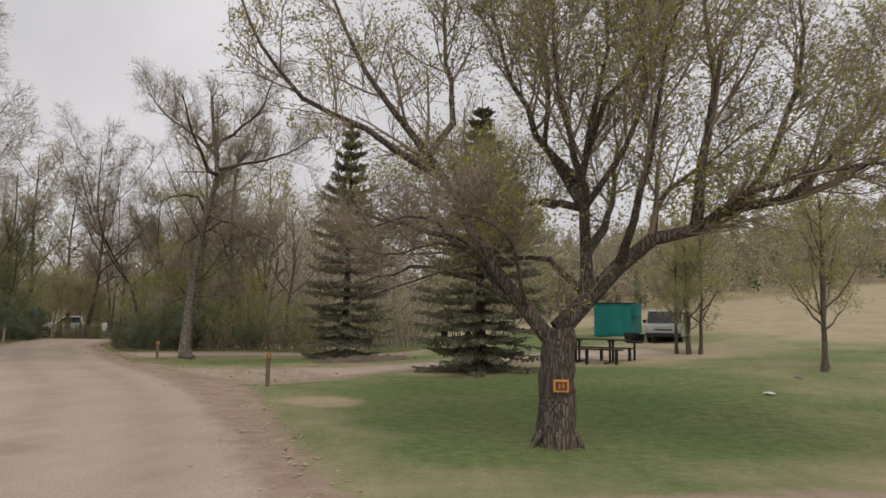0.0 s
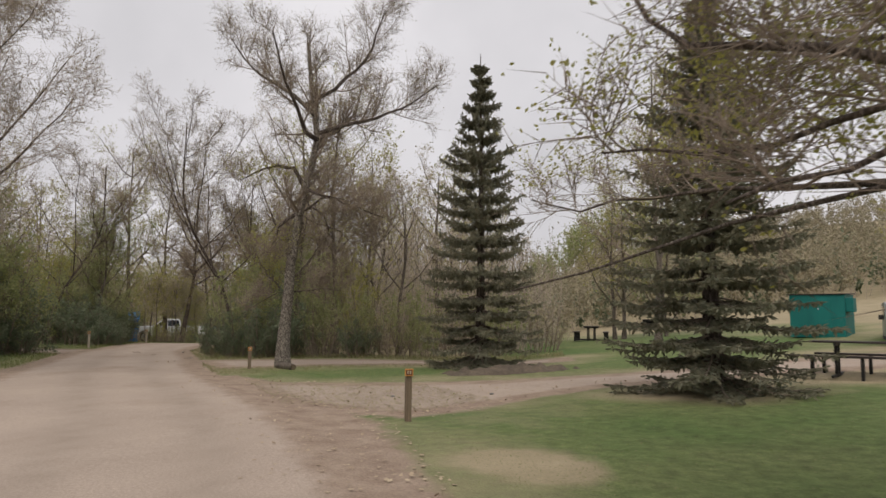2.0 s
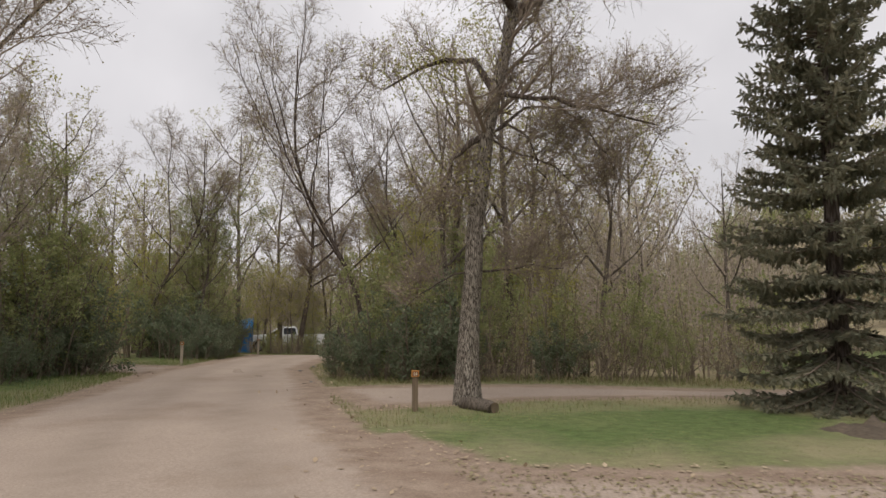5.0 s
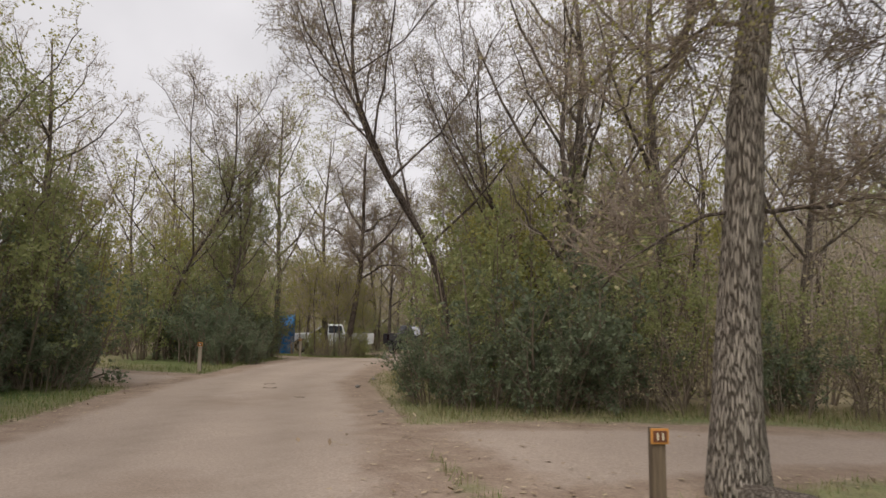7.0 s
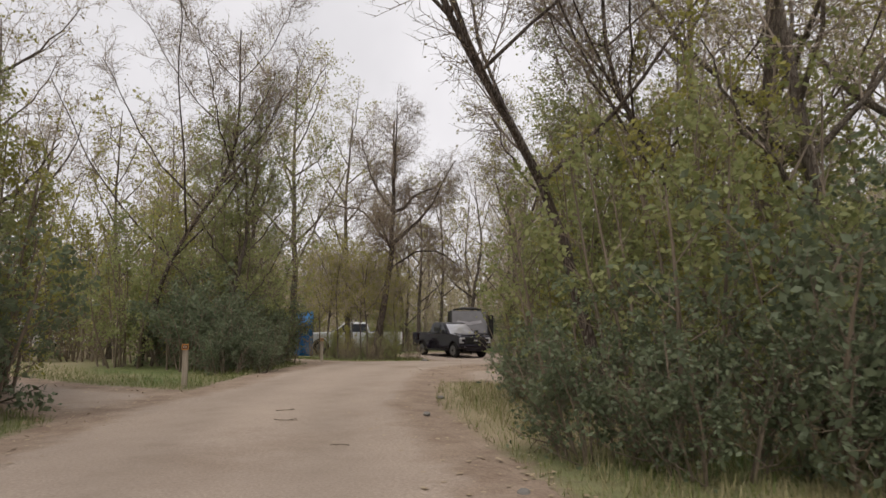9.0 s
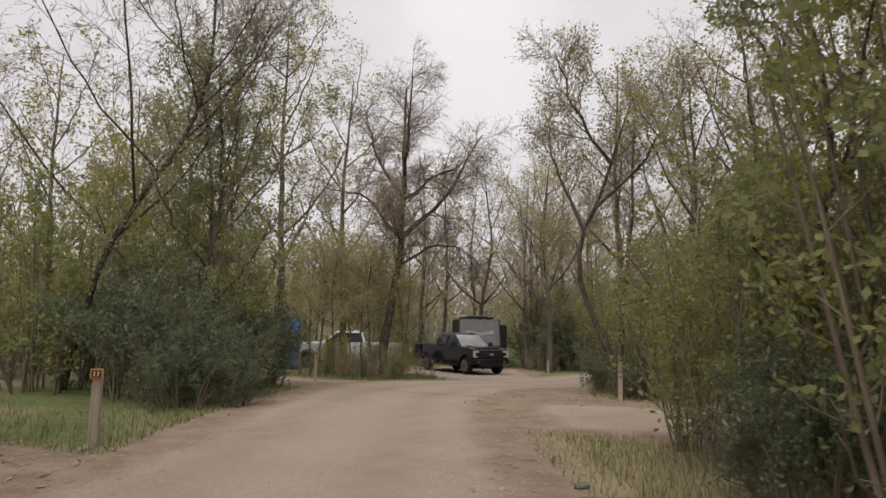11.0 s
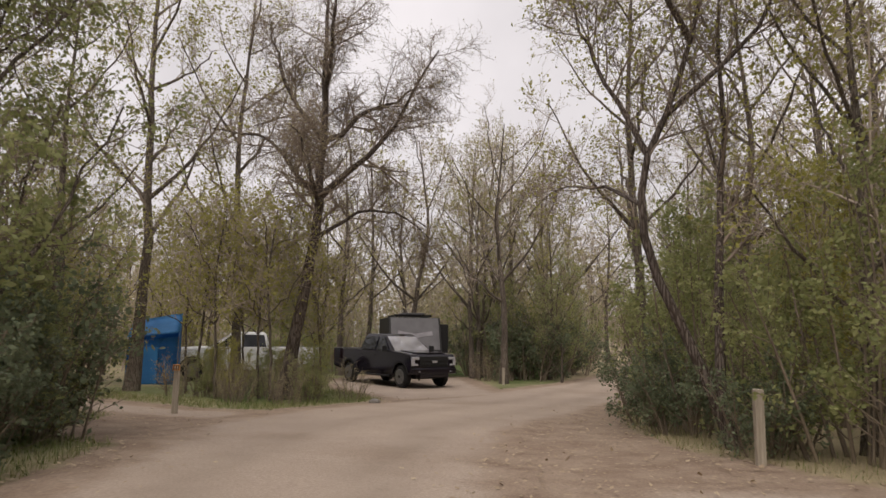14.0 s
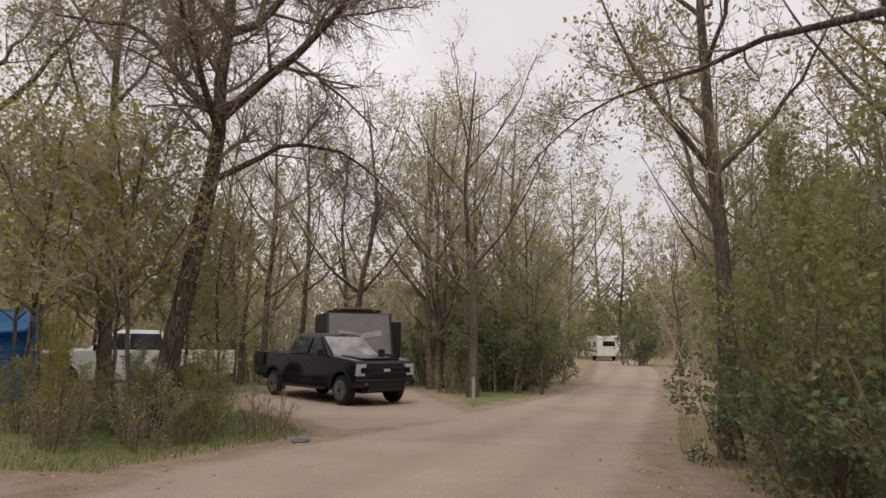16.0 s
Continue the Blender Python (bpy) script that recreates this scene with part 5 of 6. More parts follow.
for k, x, y, s in [(0, -24.0, 73.5, 1.0), (2, -24.6, 71.6, 0.9), (0, -28.2, 74.0, 1.05), (1, -31.0, 74.5, 1.0), (0, -34.5, 73.0, 0.75), (1, -38.0, 71.0, 0.62), (1, -40.5, 67.0, 0.62), (0, -42.0, 60.0, 1.0), (1, -38.5, 56.0, 0.95), (1, -35.5, 53.5, 0.72), (2, -34.0, 50.5, 0.72), (1, -33.0, 47.5, 0.72),
                   (0, -21.8, 75.0, 1.0), (2, -21.8, 79.0, 0.95), (0, -22.5, 82.0, 1.1), (1, -26.0, 80.0, 1.1), (0, -13.6, 57.0, 1.0), (1, -13.4, 61.5, 1.0), (0, -12.0, 66.0, 1.0), (2, -11.0, 70.5, 1.0), (0, -12.6, 53.0, 1.0), (1, -11.6, 49.0, 0.95), (0, -10.0, 44.0, 0.72), (2, -7.0, 44.5, 0.66), (0, -3.0, 46.0, 0.52), (1, -10.0, 78.0, 1.0), (0, -9.0, 86.0, 1.0),
                   (0, -20.6, 88.0, 1.0), (2, -19.4, 96.0, 1.0), (0, -9.8, 93.0, 1.0), (0, -19.0, 110.0, 1.1), (1, -7.6, 112.0, 1.0), (0, -9.0, 104.0, 1.0), (2, -15.6, 124.0, 1.1), (1, -10.6, 127.0, 1.5), (1, -13.4, 125.5, 1.5), (2, -7.6, 124.0, 1.4), (1, -18.2, 96.0, 1.15), (0, -18.6, 126.0, 1.1), (2, -13.6, 70.0, 0.95), (0, -30.5, 41.0, 0.8), (0, -28.5, 33.5, 0.8), (2, -30.0, 27.0, 0.9), (0, -27.0, 21.5, 0.85), (2, -24.5, 16.5, 0.9)]:
    plant(FAR_KINDS, k, x, y, s)
count = 0
while count < 22:
    x, y = wild.uniform(-75, 2), wild.uniform(40, 118)
    b = float(bareness(np.array([x]), np.array([y]))[0])
    if b > -3.0 or (-38 < x < -22 and 54 < y < 69) or (x > -5 and y < 60) or (x > -10 and y < 44) or (-31 < x < -24 and y < 54):
        continue
    plant(FAR_KINDS, wild.choice([0, 0, 1, 2]), x, y, wild.uniform(0.75, 1.12))
    count += 1


def saplings(name, region, n, height, leaf_mat, leaf, leaves, label, seed, twigs=7):
    """A thicket nobody could count: thin stems with side twigs and leaves."""
    rng = np.random.default_rng(seed)
    p = np.array(region, float)
    x0, y0, x1, y1 = *p.min(0), *p.max(0)
    px, py = rng.uniform(x0, x1, n * 4), rng.uniform(y0, y1, n * 4)
    ok = inside(px, py, region)
    px, py = px[ok][: n * 2], py[ok][: n * 2]
    ok = bareness(px, py) < -1.4
    px, py = px[ok][:n], py[ok][:n]
    n = len(px)
    foot = np.stack([px, py, land(px, py) - 0.05], -1)
    H = height * rng.uniform(0.5, 1.15, n)
    tip = foot + np.concatenate([rng.normal(size=(n, 2)) * 0.12 * H[:, None], H[:, None]], 1)
    mid = (foot + tip) / 2 + rng.normal(size=(n, 3)) * 0.06 * H[:, None]
    P = np.stack([foot, mid, tip], 1)
    R = np.array([0.022, 0.014, 0.004])[None] * (H / 4)[:, None]
    Q, S = spawn(rng, P, R, twigs, height * 0.28, 45, 0.25, tmin=0.2, k=2, shrink=0.5, rmin=0.004)
    v, f = stack(tubes(P, R, 3), cones(Q, S))
    B, _, _ = along(Q, S, rng.uniform(0.1, 1.0, (len(Q), leaves)))
    lv, lf = leaf_quads(rng, B.reshape(-1, 3), leaf, 0.12)
    V, F = stack((v, f), (lv, lf))
    which = np.r_[np.zeros(len(f), int), np.ones(len(lf), int)]
    return tagged(new(name, mesh_of(name, V, F, [TWIG_GREY, leaf_mat], which, smooth=False)), label, "thicket", kind="stuff")


saplings("thicket", [(-19, 12), (-26, 40), (-34, 43), (-70, 46), (-70, 5)], 900, 4.5, LEAF_BUD, 0.15, 2, "brown brushy undergrowth with few leaves", 51)
saplings("thicket", [(-21, 14), (-26, 36), (-34, 40), (-60, 44), (-60, 8)], 600, 2.8, LEAF_DARK, 0.16, 4, "dark green undergrowth below the trees", 52)
saplings("thicket", [(-17, 70), (-30, 72), (-44, 66), (-75, 70), (-75, 110), (-17, 110)], 900, 6.0, LEAF_BUD, 0.17, 4, "brown brushy undergrowth with few leaves", 53)
saplings("thicket", [(-17, 70), (-30, 71), (-40, 69), (-70, 72), (-70, 95), (-17, 95)], 650, 3.0, LEAF_GREEN, 0.17, 4, "green undergrowth below the trees", 54)
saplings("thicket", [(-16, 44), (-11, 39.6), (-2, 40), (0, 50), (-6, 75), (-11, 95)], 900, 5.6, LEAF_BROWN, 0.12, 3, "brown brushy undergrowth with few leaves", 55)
saplings("thicket", [(-15, 45), (-11, 40.4), (-2, 41), (-2, 55), (-8, 75), (-11, 95)], 600, 3.0, LEAF_GREEN, 0.14, 4, "green undergrowth below the trees", 56)
saplings("thicket", [(-29, 44), (-31, 52), (-42, 56), (-44, 66), (-75, 66), (-75, 44), (-36, 43)], 700, 5.5, LEAF_YOUNG, 0.15, 4, "yellow-green undergrowth with thin stems", 57)
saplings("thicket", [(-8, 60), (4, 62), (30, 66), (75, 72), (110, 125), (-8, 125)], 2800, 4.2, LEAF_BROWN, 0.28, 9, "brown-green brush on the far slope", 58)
saplings("thicket", [(-10, 58), (4, 62), (30, 68), (90, 72), (90, 100), (-10, 100)], 500, 2.6, LEAF_DARK, 0.42, 8, "green brush at the foot of the slope", 59)
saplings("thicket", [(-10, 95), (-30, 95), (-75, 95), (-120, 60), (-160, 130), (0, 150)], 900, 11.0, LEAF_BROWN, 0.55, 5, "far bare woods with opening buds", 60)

saplings("thicket", [(-16, 74), (-30, 73), (-44, 68), (-70, 72), (-70, 98), (-14, 98)], 420, 7.5, LEAF_BUD, 0.2, 5, "tall brush with opening leaves behind the camp", 61, twigs=11)
saplings("thicket", [(-13, 48), (-6, 48), (-4, 60), (-9, 90), (-12, 72)], 200, 6.0, LEAF_BUD, 0.16, 4, "tall brush with opening leaves behind the shrubs", 62, twigs=11)
saplings("thicket", [(-30, 52), (-38, 50), (-60, 48), (-60, 66), (-42, 66), (-38, 57)], 240, 5.5, LEAF_YOUNG, 0.16, 3, "tall yellow-green brush behind the tents", 63, twigs=11)

saplings("thicket", [(-40, 122), (20, 122), (20, 136), (-40, 136)], 380, 8.0, LEAF_GREEN, 0.4, 8, "green brush beyond the bend of the road", 64, twigs=11)


def blades(name, region, n, height, mats, label, seed, test, width=0.006, lean=0.4):
    """Loose grass blades on the ground."""
    rng = np.random.default_rng(seed)
    p = np.array(region, float)
    x0, y0, x1, y1 = *p.min(0), *p.max(0)
    px, py = rng.uniform(x0, x1, n * 6), rng.uniform(y0, y1, n * 6)
    b = bareness(px, py)
    ok = inside(px, py, region) & test(b, rng.random(len(px)))
    px, py = px[ok][:n], py[ok][:n]
    n = len(px)
    foot = np.stack([px, py, land(px, py) - 0.02], -1)
    h = height * rng.uniform(0.5, 1.4, (n, 1))
    a = rng.uniform(0, 6.283, n)
    side = np.stack([np.cos(a), np.sin(a), np.zeros(n)], -1)
    bend = np.stack([-np.sin(a), np.cos(a), np.zeros(n)], -1) * rng.normal(size=(n, 1)) * lean
    tip = foot + h * (np.array([0, 0, 1.0]) + bend)
    w = width * rng.uniform(0.7, 1.5, (n, 1)) * (1 + h * 2)
    V = np.stack([foot - side * w, foot + side * w, tip], 1).reshape(-1, 3)
    F = np.arange(3 * n).reshape(-1, 3)
    which = (rng.random(n) < 0.25).astype(int)
    return tagged(new(name, mesh_of(name, V, F, mats, which, smooth=False)), label, "grass", kind="stuff")


off = lambda b, r: b < -0.15 - 0.8 * r
blades("lawn_grass", [(-5, 8), (-12, 30), (4, 30), (9, 24), (9, 9)], 70000, 0.03, [GRASS_BLADE, STRAW], "short mown green grass with some dry blades", 71, off, 0.005)
fringe = lambda b, r: (b < -0.1) & (b > -2.2 * r - 0.15)
blades("verge_grass", [(-22, 66), (-36, 56), (-36, 34), (-24, 22), (-18, 20), (-16, 24), (-19, 34), (-22, 40), (-23, 50), (-22, 58)], 60000, 0.12, [GRASS_BLADE, STRAW], "longer roadside grass, green and straw-coloured", 72, fringe, 0.0035, 0.8)
blades("verge_grass", [(-16, 26), (-12, 26), (-2, 34), (-10, 46), (-14, 66), (-21, 66), (-21, 50), (-18, 40), (-14, 33)], 42000, 0.10, [STRAW, GRASS_BLADE], "thin olive and straw-coloured roadside grass", 74, fringe, 0.0032, 0.8)
dry = lambda b, r: (b < -0.5) & (b > -3.0)
blades("dry_grass", [(-15, 33.5), (-1, 35), (-1, 38), (-12, 36.5), (-18, 44), (-20, 44)], 16000, 0.15, [STRAW, GRASS_BLADE], "dry straw-coloured grass along the foot of the shrubs", 73, dry, 0.0035, 0.7)


def litter(name, region, n, size, seed, test, label, mat=None):
    rng = np.random.default_rng(seed)
    p = np.array(region, float)
    x0, y0, x1, y1 = *p.min(0), *p.max(0)
    px, py = rng.uniform(x0, x1, n * 5), rng.uniform(y0, y1, n * 5)
    ok = inside(px, py, region) & test(bareness(px, py), rng.random(len(px)))
    px, py = px[ok][:n], py[ok][:n]
    n = len(px)
    P = np.stack([px, py, land(px, py) + 0.006 + rng.random(n) * 0.010], -1)
    d = unit(rng.normal(size=(n, 3)) * [1, 1, 0.15])
    w = unit(np.cross(d, [0, 0, 1.0]))
    s = size * rng.uniform(0.5, 1.5, (n, 1))
    V = np.stack([P, P + d * s * 0.5 + w * s * 0.35, P + d * s, P + d * s * 0.5 - w * s * 0.35], 1).reshape(-1, 3)
    i = np.arange(n)[:, None] * 4
    return tagged(new(name, mesh_of(name, V, np.concatenate([i + [0, 1, 2], i + [0, 2, 3]]), [mat or LITTER], smooth=False)), label, "leaf litter", kind="stuff")


edge = lambda b, r: (b > -0.35) & (b < 1.5 * r * r)
litter("leaf_litter", [(0, 8), (-4, 8), (-13, 26), (-22, 44), (-22, 60), (-16, 60), (-16, 44), (-4, 24), (6, 28)], 12000, 0.055, 81, edge, "brown dead leaves strewn along the road edge")
litter("leaf_litter", [(-20, 26), (-27, 44), (-29, 60), (-24, 60), (-23, 44), (-16, 26)], 5000, 0.055, 82, edge, "brown dead leaves strewn along the road edge")

scatter = lambda b, r: b > 0.1 + 0.2 * r
litter("straw_litter", [(-9.0, 25.4), (-6.7, 21.7), (-4.3, 20.7), (-3.0, 23.2), (-5.0, 26.0), (-7.4, 26.2)], 4000, 0.042, 83, scatter, "pale straw and dry stalks strewn on the gravel spur", STRAW)
litter("straw_litter", [(-7.6, 22.5), (-4.3, 20.3), (1.0, 23.0), (3.0, 27.0), (-5.0, 26.4)], 1500, 0.05, 85, scatter, "dead leaves and dry stalks thinly strewn on the gravel spur")
litter("leaf_litter", [(-20.6, 44), (-18.4, 43.6), (-17.9, 48), (-19.0, 52), (-19.2, 60), (-20.6, 60), (-20.9, 50)], 1200, 0.045, 84, scatter, "brown dead leaves strewn along the road edge")


# ---- things ----
def site_post(x, y, h, turn, wood, plate=True, label="weathered wooden site post with an orange number plate"):
    ob = thing("site_post", label, "post", "site posts along the road", (x, y, lz(x, y) - 0.05), turn)
    bm = box((0.095, 0.095, h), (0, 0, h / 2), 0.012)
    part("post", bm, wood, ob)
    if plate:
        pl = part("number_plate", box((0.125, 0.016, 0.105), (0, -0.058, h - 0.05), 0.004), PLATE_ORANGE, ob, "orange-bordered brown plate")
        part("panel", box((0.095, 0.008, 0.075), (0, -0.068, h - 0.05), 0.002), PLATE_BROWN, pl)
        for dx in (-0.018, 0.018):
            part("bar", box((0.012, 0.004, 0.05), (dx, -0.074, h - 0.05)), PLATE_WHITE, pl)
    return ob


site_post(-4.12, 19.9, 0.81, 18, POST_WOOD)
site_post(-10.48, 29.23, 0.70, 22, POST_WOOD)
site_post(-22.5, 39.35, 0.85, 30, POST_PALE)
site_post(-26.87, 51.62, 0.9, 20, POST_PALE)
site_post(-17.9, 48.3, 0.82, 5, POST_PALE, False, "bleached wooden post beside the shrubs")
site_post(-24.2, 35.0, 1.0, 40, POST_PALE, False, "bleached wooden post beside the shrubs")
site_post(-22.95, 67.6, 0.72, 10, POST_PALE, False, "short white stake at the foot of a tree")

sign = thing("tree_sign", "orange-framed brown number plate nailed to the willow", "sign", "", (1.40, 12.525, 0.80), 4)
part("frame", box((0.2, 0.02, 0.16), (0, 0, 0), 0.004), PLATE_ORANGE, sign)
part("panel", box((0.15, 0.01, 0.11), (0, -0.012, 0), 0.002), PLATE_BROWN, sign)
for dx in (-0.025, 0.025):
    part("bar", box((0.014, 0.006, 0.06), (dx, -0.02, 0)), PLATE_ORANGE, sign)


def picnic_table(x, y, turn, label):
    ob = thing("picnic_table", label, "picnic table", "picnic tables on the lawn", (x, y, lz(x, y)), turn)
    for i in range(5):
        part("plank", box((2.1, 0.135, 0.04), (0, -0.3 + 0.15 * i, 0.745), 0.006), TABLE_WOOD, ob)
    for sx in (-0.55, 0.55):
        part("cross_beam", box((0.05, 0.72, 0.06), (sx, 0, 0.694)), BLACK_IRON, ob)
        for sy in (-0.17, 0.17):
            part("leg", box((0.06, 0.06, 0.68), (sx, sy, 0.33)), BLACK_IRON, ob)
    for sy in (-0.78, 0.78):
        bench = part("bench", joined(box((2.2, 0.13, 0.045), (0, sy - 0.07, 0.455), 0.006), box((2.2, 0.13, 0.045), (0, sy + 0.07, 0.455), 0.006)), TABLE_WOOD, ob)
        for sx in (-0.92, 0, 0.92):
            part("bench_leg", box((0.06, 0.16, 0.46), (sx, sy, 0.205)), BLACK_IRON, bench)
    for sx in (-0.55, 0.55):
        part("foot_rail", box((0.05, 1.6, 0.05), (sx, 0, 0.03)), BLACK_IRON, ob)
    return ob


picnic_table(4.85, 25.6, -30, "dark picnic table with separate benches on the lawn")
picnic_table(1.1, 48.0, 81, "dark picnic table seen end-on at the edge of the lawn")


def grill(x, y, turn):
    ob = thing("pedestal_grill", "black iron pedestal barbecue on a single post", "grill", "park grills", (x, y, lz(x, y)), turn)
    part("pedestal", rod(0.038, 0.035, 0.66, (0, 0, -0.05), sides=12), BLACK_IRON, ob)
    part("firebox", extruded([(-0.24, 0.60), (-0.17, 0.55), (0.17, 0.55), (0.24, 0.60), (0.27, 0.86), (0.24, 0.86), (0.20, 0.63), (-0.20, 0.63), (-0.24, 0.86), (-0.27, 0.86)], 0.42, 0.008), BLACK_IRON, ob)
    part("back_plate", box((0.5, 0.015, 0.3), (0, 0.2, 0.74)), BLACK_IRON, ob)
    g = part("grate", joined(*[box((0.46, 0.012, 0.012), (0, -0.16 + 0.045 * i, 0.835)) for i in range(8)]), BLACK_IRON, ob)
    for sx in (-0.3, 0.3):
        part("handle", rod(0.012, 0.012, 0.14, (sx, -0.1, 0.8), (90, 0, 0), 8), BLACK_IRON, g)
    return ob


grill(6.25, 26.0, 10)
grill(4.1, 47.6, 20)

shed = thing("storage_shed", "small teal painted board shed with a flat roof", "shed", "", (8.75, 37.4, lz(8.75, 37.4)), -34)
part("wall", box((1.85, 1.6, 1.6), (0, 0, 0.75), 0.01), TEAL, shed)
part("roof", box((1.95, 1.7, 0.04), (0, 0, 1.57), 0.01, (2, 0, 0)), TRIM_BLACK, shed)
part("door", box((0.75, 0.03, 1.35), (0.1, -0.81, 0.72), 0.006), TEAL, shed, "teal board door")
part("vent_box", box((0.25, 0.55, 0.5), (1.05, -0.4, 1.15), 0.01), TEAL, shed)
part("latch", box((0.05, 0.02, 0.04), (0.05, -0.83, 1.0)), CHROME, shed)


def wheel(parent, x, y, r=0.40, w=0.27, side=1):
    t = rod(r, r, w, (x, y + w / 2, r), (90, 0, 0), 28, 0.05)
    ty = part("tyre", t, TYRE, parent, smooth=False)
    rim = joined(rod(r * 0.68, r * 0.68, 0.02, (x, y + side * (w / 2 + 0.004) + 0.01, r), (90, 0, 0), 24),
                 *[box((r * 0.12, 0.03, r * 0.6), (x + math.sin(a) * r * 0.33, y + side * (w / 2 + 0.015), r + math.cos(a) * r * 0.33), 0.006, (0, math.degrees(a), 0)) for a in [i * math.pi / 3 for i in range(6)]])
    part("rim", rim, RIM, ty)
    part("hub_cap", rod(r * 0.16, r * 0.13, 0.03, (x, y + side * (w / 2 + 0.03) + 0.015, r), (90, 0, 0), 12), TRIM_BLACK, ty)
    return ty


def arch(cx, r, cz, a0=165, a1=15, n=9):
    return [(cx + r * math.cos(radians(a0 + (a1 - a0) * i / (n - 1))), cz + r * math.sin(radians(a0 + (a1 - a0) * i / (n - 1)))) for i in range(n)]


def pickup(x, y, heading, paint, label, lift=0.0):
    """A crew-cab pickup; its nose along its own x."""
    ob = thing("pickup_truck", label, "truck", "parked pickups", (x, y, lz(x, y)), heading)
    prof = [(-2.98, 0.62), (-2.25, 0.5)] + arch(-1.73, 0.5, 0.42) + [(-1.15, 0.42), (1.40, 0.42)] + arch(1.95, 0.5, 0.42) + [(2.5, 0.48), (2.64, 0.52), (2.70, 0.75), (2.69, 1.06), (2.60, 1.21), (2.2, 1.26), (1.42, 1.32), (-1.0, 1.33), (-1.05, 1.36), (-3.0, 1.36), (-3.02, 1.0)]
    part("body", extruded(prof, 1.98, 0.035), paint, ob, smooth=False)
    # cab: a tapered block above the belt line
    cab = bmesh.new()
    low = [(1.40, 0.90, 1.26), (1.40, -0.90, 1.26), (-1.02, -0.94, 1.28), (-1.02, 0.94, 1.28)]
    high = [(0.52, 0.70, 1.88), (0.52, -0.70, 1.88), (-0.85, -0.74, 1.88), (-0.85, 0.74, 1.88)]
    top = [(0.35, 0.64, 1.95), (0.35, -0.64, 1.95), (-0.75, -0.68, 1.95), (-0.75, 0.68, 1.95)]
    rings = [[cab.verts.new(p) for p in r] for r in (low, high, top)]
    for a, b in zip(rings, rings[1:]):
        for i in range(4):
            cab.faces.new((a[i], a[(i + 1) % 4], b[(i + 1) % 4], b[i]))
    cab.faces.new(rings[0][::-1])
    cab.faces.new(rings[2])
    bmesh.ops.recalc_face_normals(cab, faces=cab.faces)
    bmesh.ops.bevel(cab, geom=cab.edges[:], offset=0.03, segments=2, affect="EDGES")
    part("cab", cab, paint, ob)

    def pane(name, corners, mat, out, thick=0.012):
        bm = bmesh.new()
        n = Vector(out).normalized()
        a = [bm.verts.new(Vector(c) + n * 0.004) for c in corners]
        b = [bm.verts.new(Vector(c) + n * (0.004 + thick)) for c in corners]
        bm.faces.new(b)
        bm.faces.new(a[::-1])
        for i in range(len(a)):
            bm.faces.new((a[i], a[(i + 1) % len(a)], b[(i + 1) % len(a)], b[i]))
        bmesh.ops.recalc_face_normals(bm, faces=bm.faces)
        return part(name, bm, mat, ob)

    pane("windscreen", [(1.33, 0.80, 1.31), (1.33, -0.80, 1.31), (0.58, -0.66, 1.84), (0.58, 0.66, 1.84)], WINDSCREEN, (0.62, 0, 0.88))
    pane("rear_window", [(-1.01, 0.78, 1.38), (-1.01, -0.78, 1.38), (-0.88, -0.66, 1.82), (-0.88, 0.66, 1.82)], CAR_GLASS, (-1, 0, 0.25))
    for s in (1, -1):
        pane("window", [(1.08, s * 0.915, 1.34), (0.22, s * 0.922, 1.34), (0.22, s * 0.745, 1.83), (0.50, s * 0.735, 1.83)], CAR_GLASS, (0, s, 0.35))
        pane("window", [(0.12, s * 0.925, 1.34), (-0.86, s * 0.94, 1.34), (-0.76, s * 0.765, 1.83), (0.12, s * 0.75, 1.83)], CAR_GLASS, (0, s, 0.35))
        m = part("mirror", box((0.10, 0.20, 0.20), (1.06, s * 1.10, 1.40), 0.03), TRIM_BLACK, ob)
        part("mirror_arm", box((0.05, 0.22, 0.05), (1.05, s * 0.98, 1.33)), TRIM_BLACK, m)
        for hx in (0.28, -0.82):
            part("door_handle", box((0.18, 0.03, 0.035), (hx, s * 1.0, 1.14), 0.008), TRIM_BLACK, ob)
        part("running_board", box((2.3, 0.16, 0.06), (0.1, s * 0.98, 0.40), 0.015), TRIM_BLACK, ob)
        part("headlamp", joined(box((0.20, 0.30, 0.10), (2.63, s * 0.83, 1.07), 0.02), box((0.14, 0.12, 0.26), (2.655, s * 0.93, 0.95), 0.02), box((0.12, 0.26, 0.07), (2.665, s * 0.86, 0.84), 0.015)), LAMP_GLASS, ob, "pale headlamp lens")
        part("fog_lamp", box((0.05, 0.14, 0.07), (2.765, s * 0.72, 0.60), 0.01), LAMP_GLASS, ob)
        part("tail_lamp", box((0.05, 0.16, 0.4), (-3.02, s * 0.9, 1.08), 0.01), PLATE_BROWN, ob)
        part("wheel_arch_trim", extruded([(c, z) for c, z in arch(1.95, 0.54, 0.42, 170, 10)] + [(c, z) for c, z in arch(1.95, 0.49, 0.42, 10, 170)], 0.03), TRIM_BLACK, ob).location = (0, s * 0.995, 0)
        part("wheel_arch_trim", extruded([(c, z) for c, z in arch(-1.73, 0.54, 0.42, 170, 10)] + [(c, z) for c, z in arch(-1.73, 0.49, 0.42, 10, 170)], 0.03), TRIM_BLACK, ob).location = (0, s * 0.995, 0)
        for wx in (1.95, -1.73):
            wheel(ob, wx, s * 0.86, side=s)
    gr = part("grille", box((0.08, 1.30, 0.38), (2.675, 0, 0.95), 0.02), TRIM_BLACK, ob)
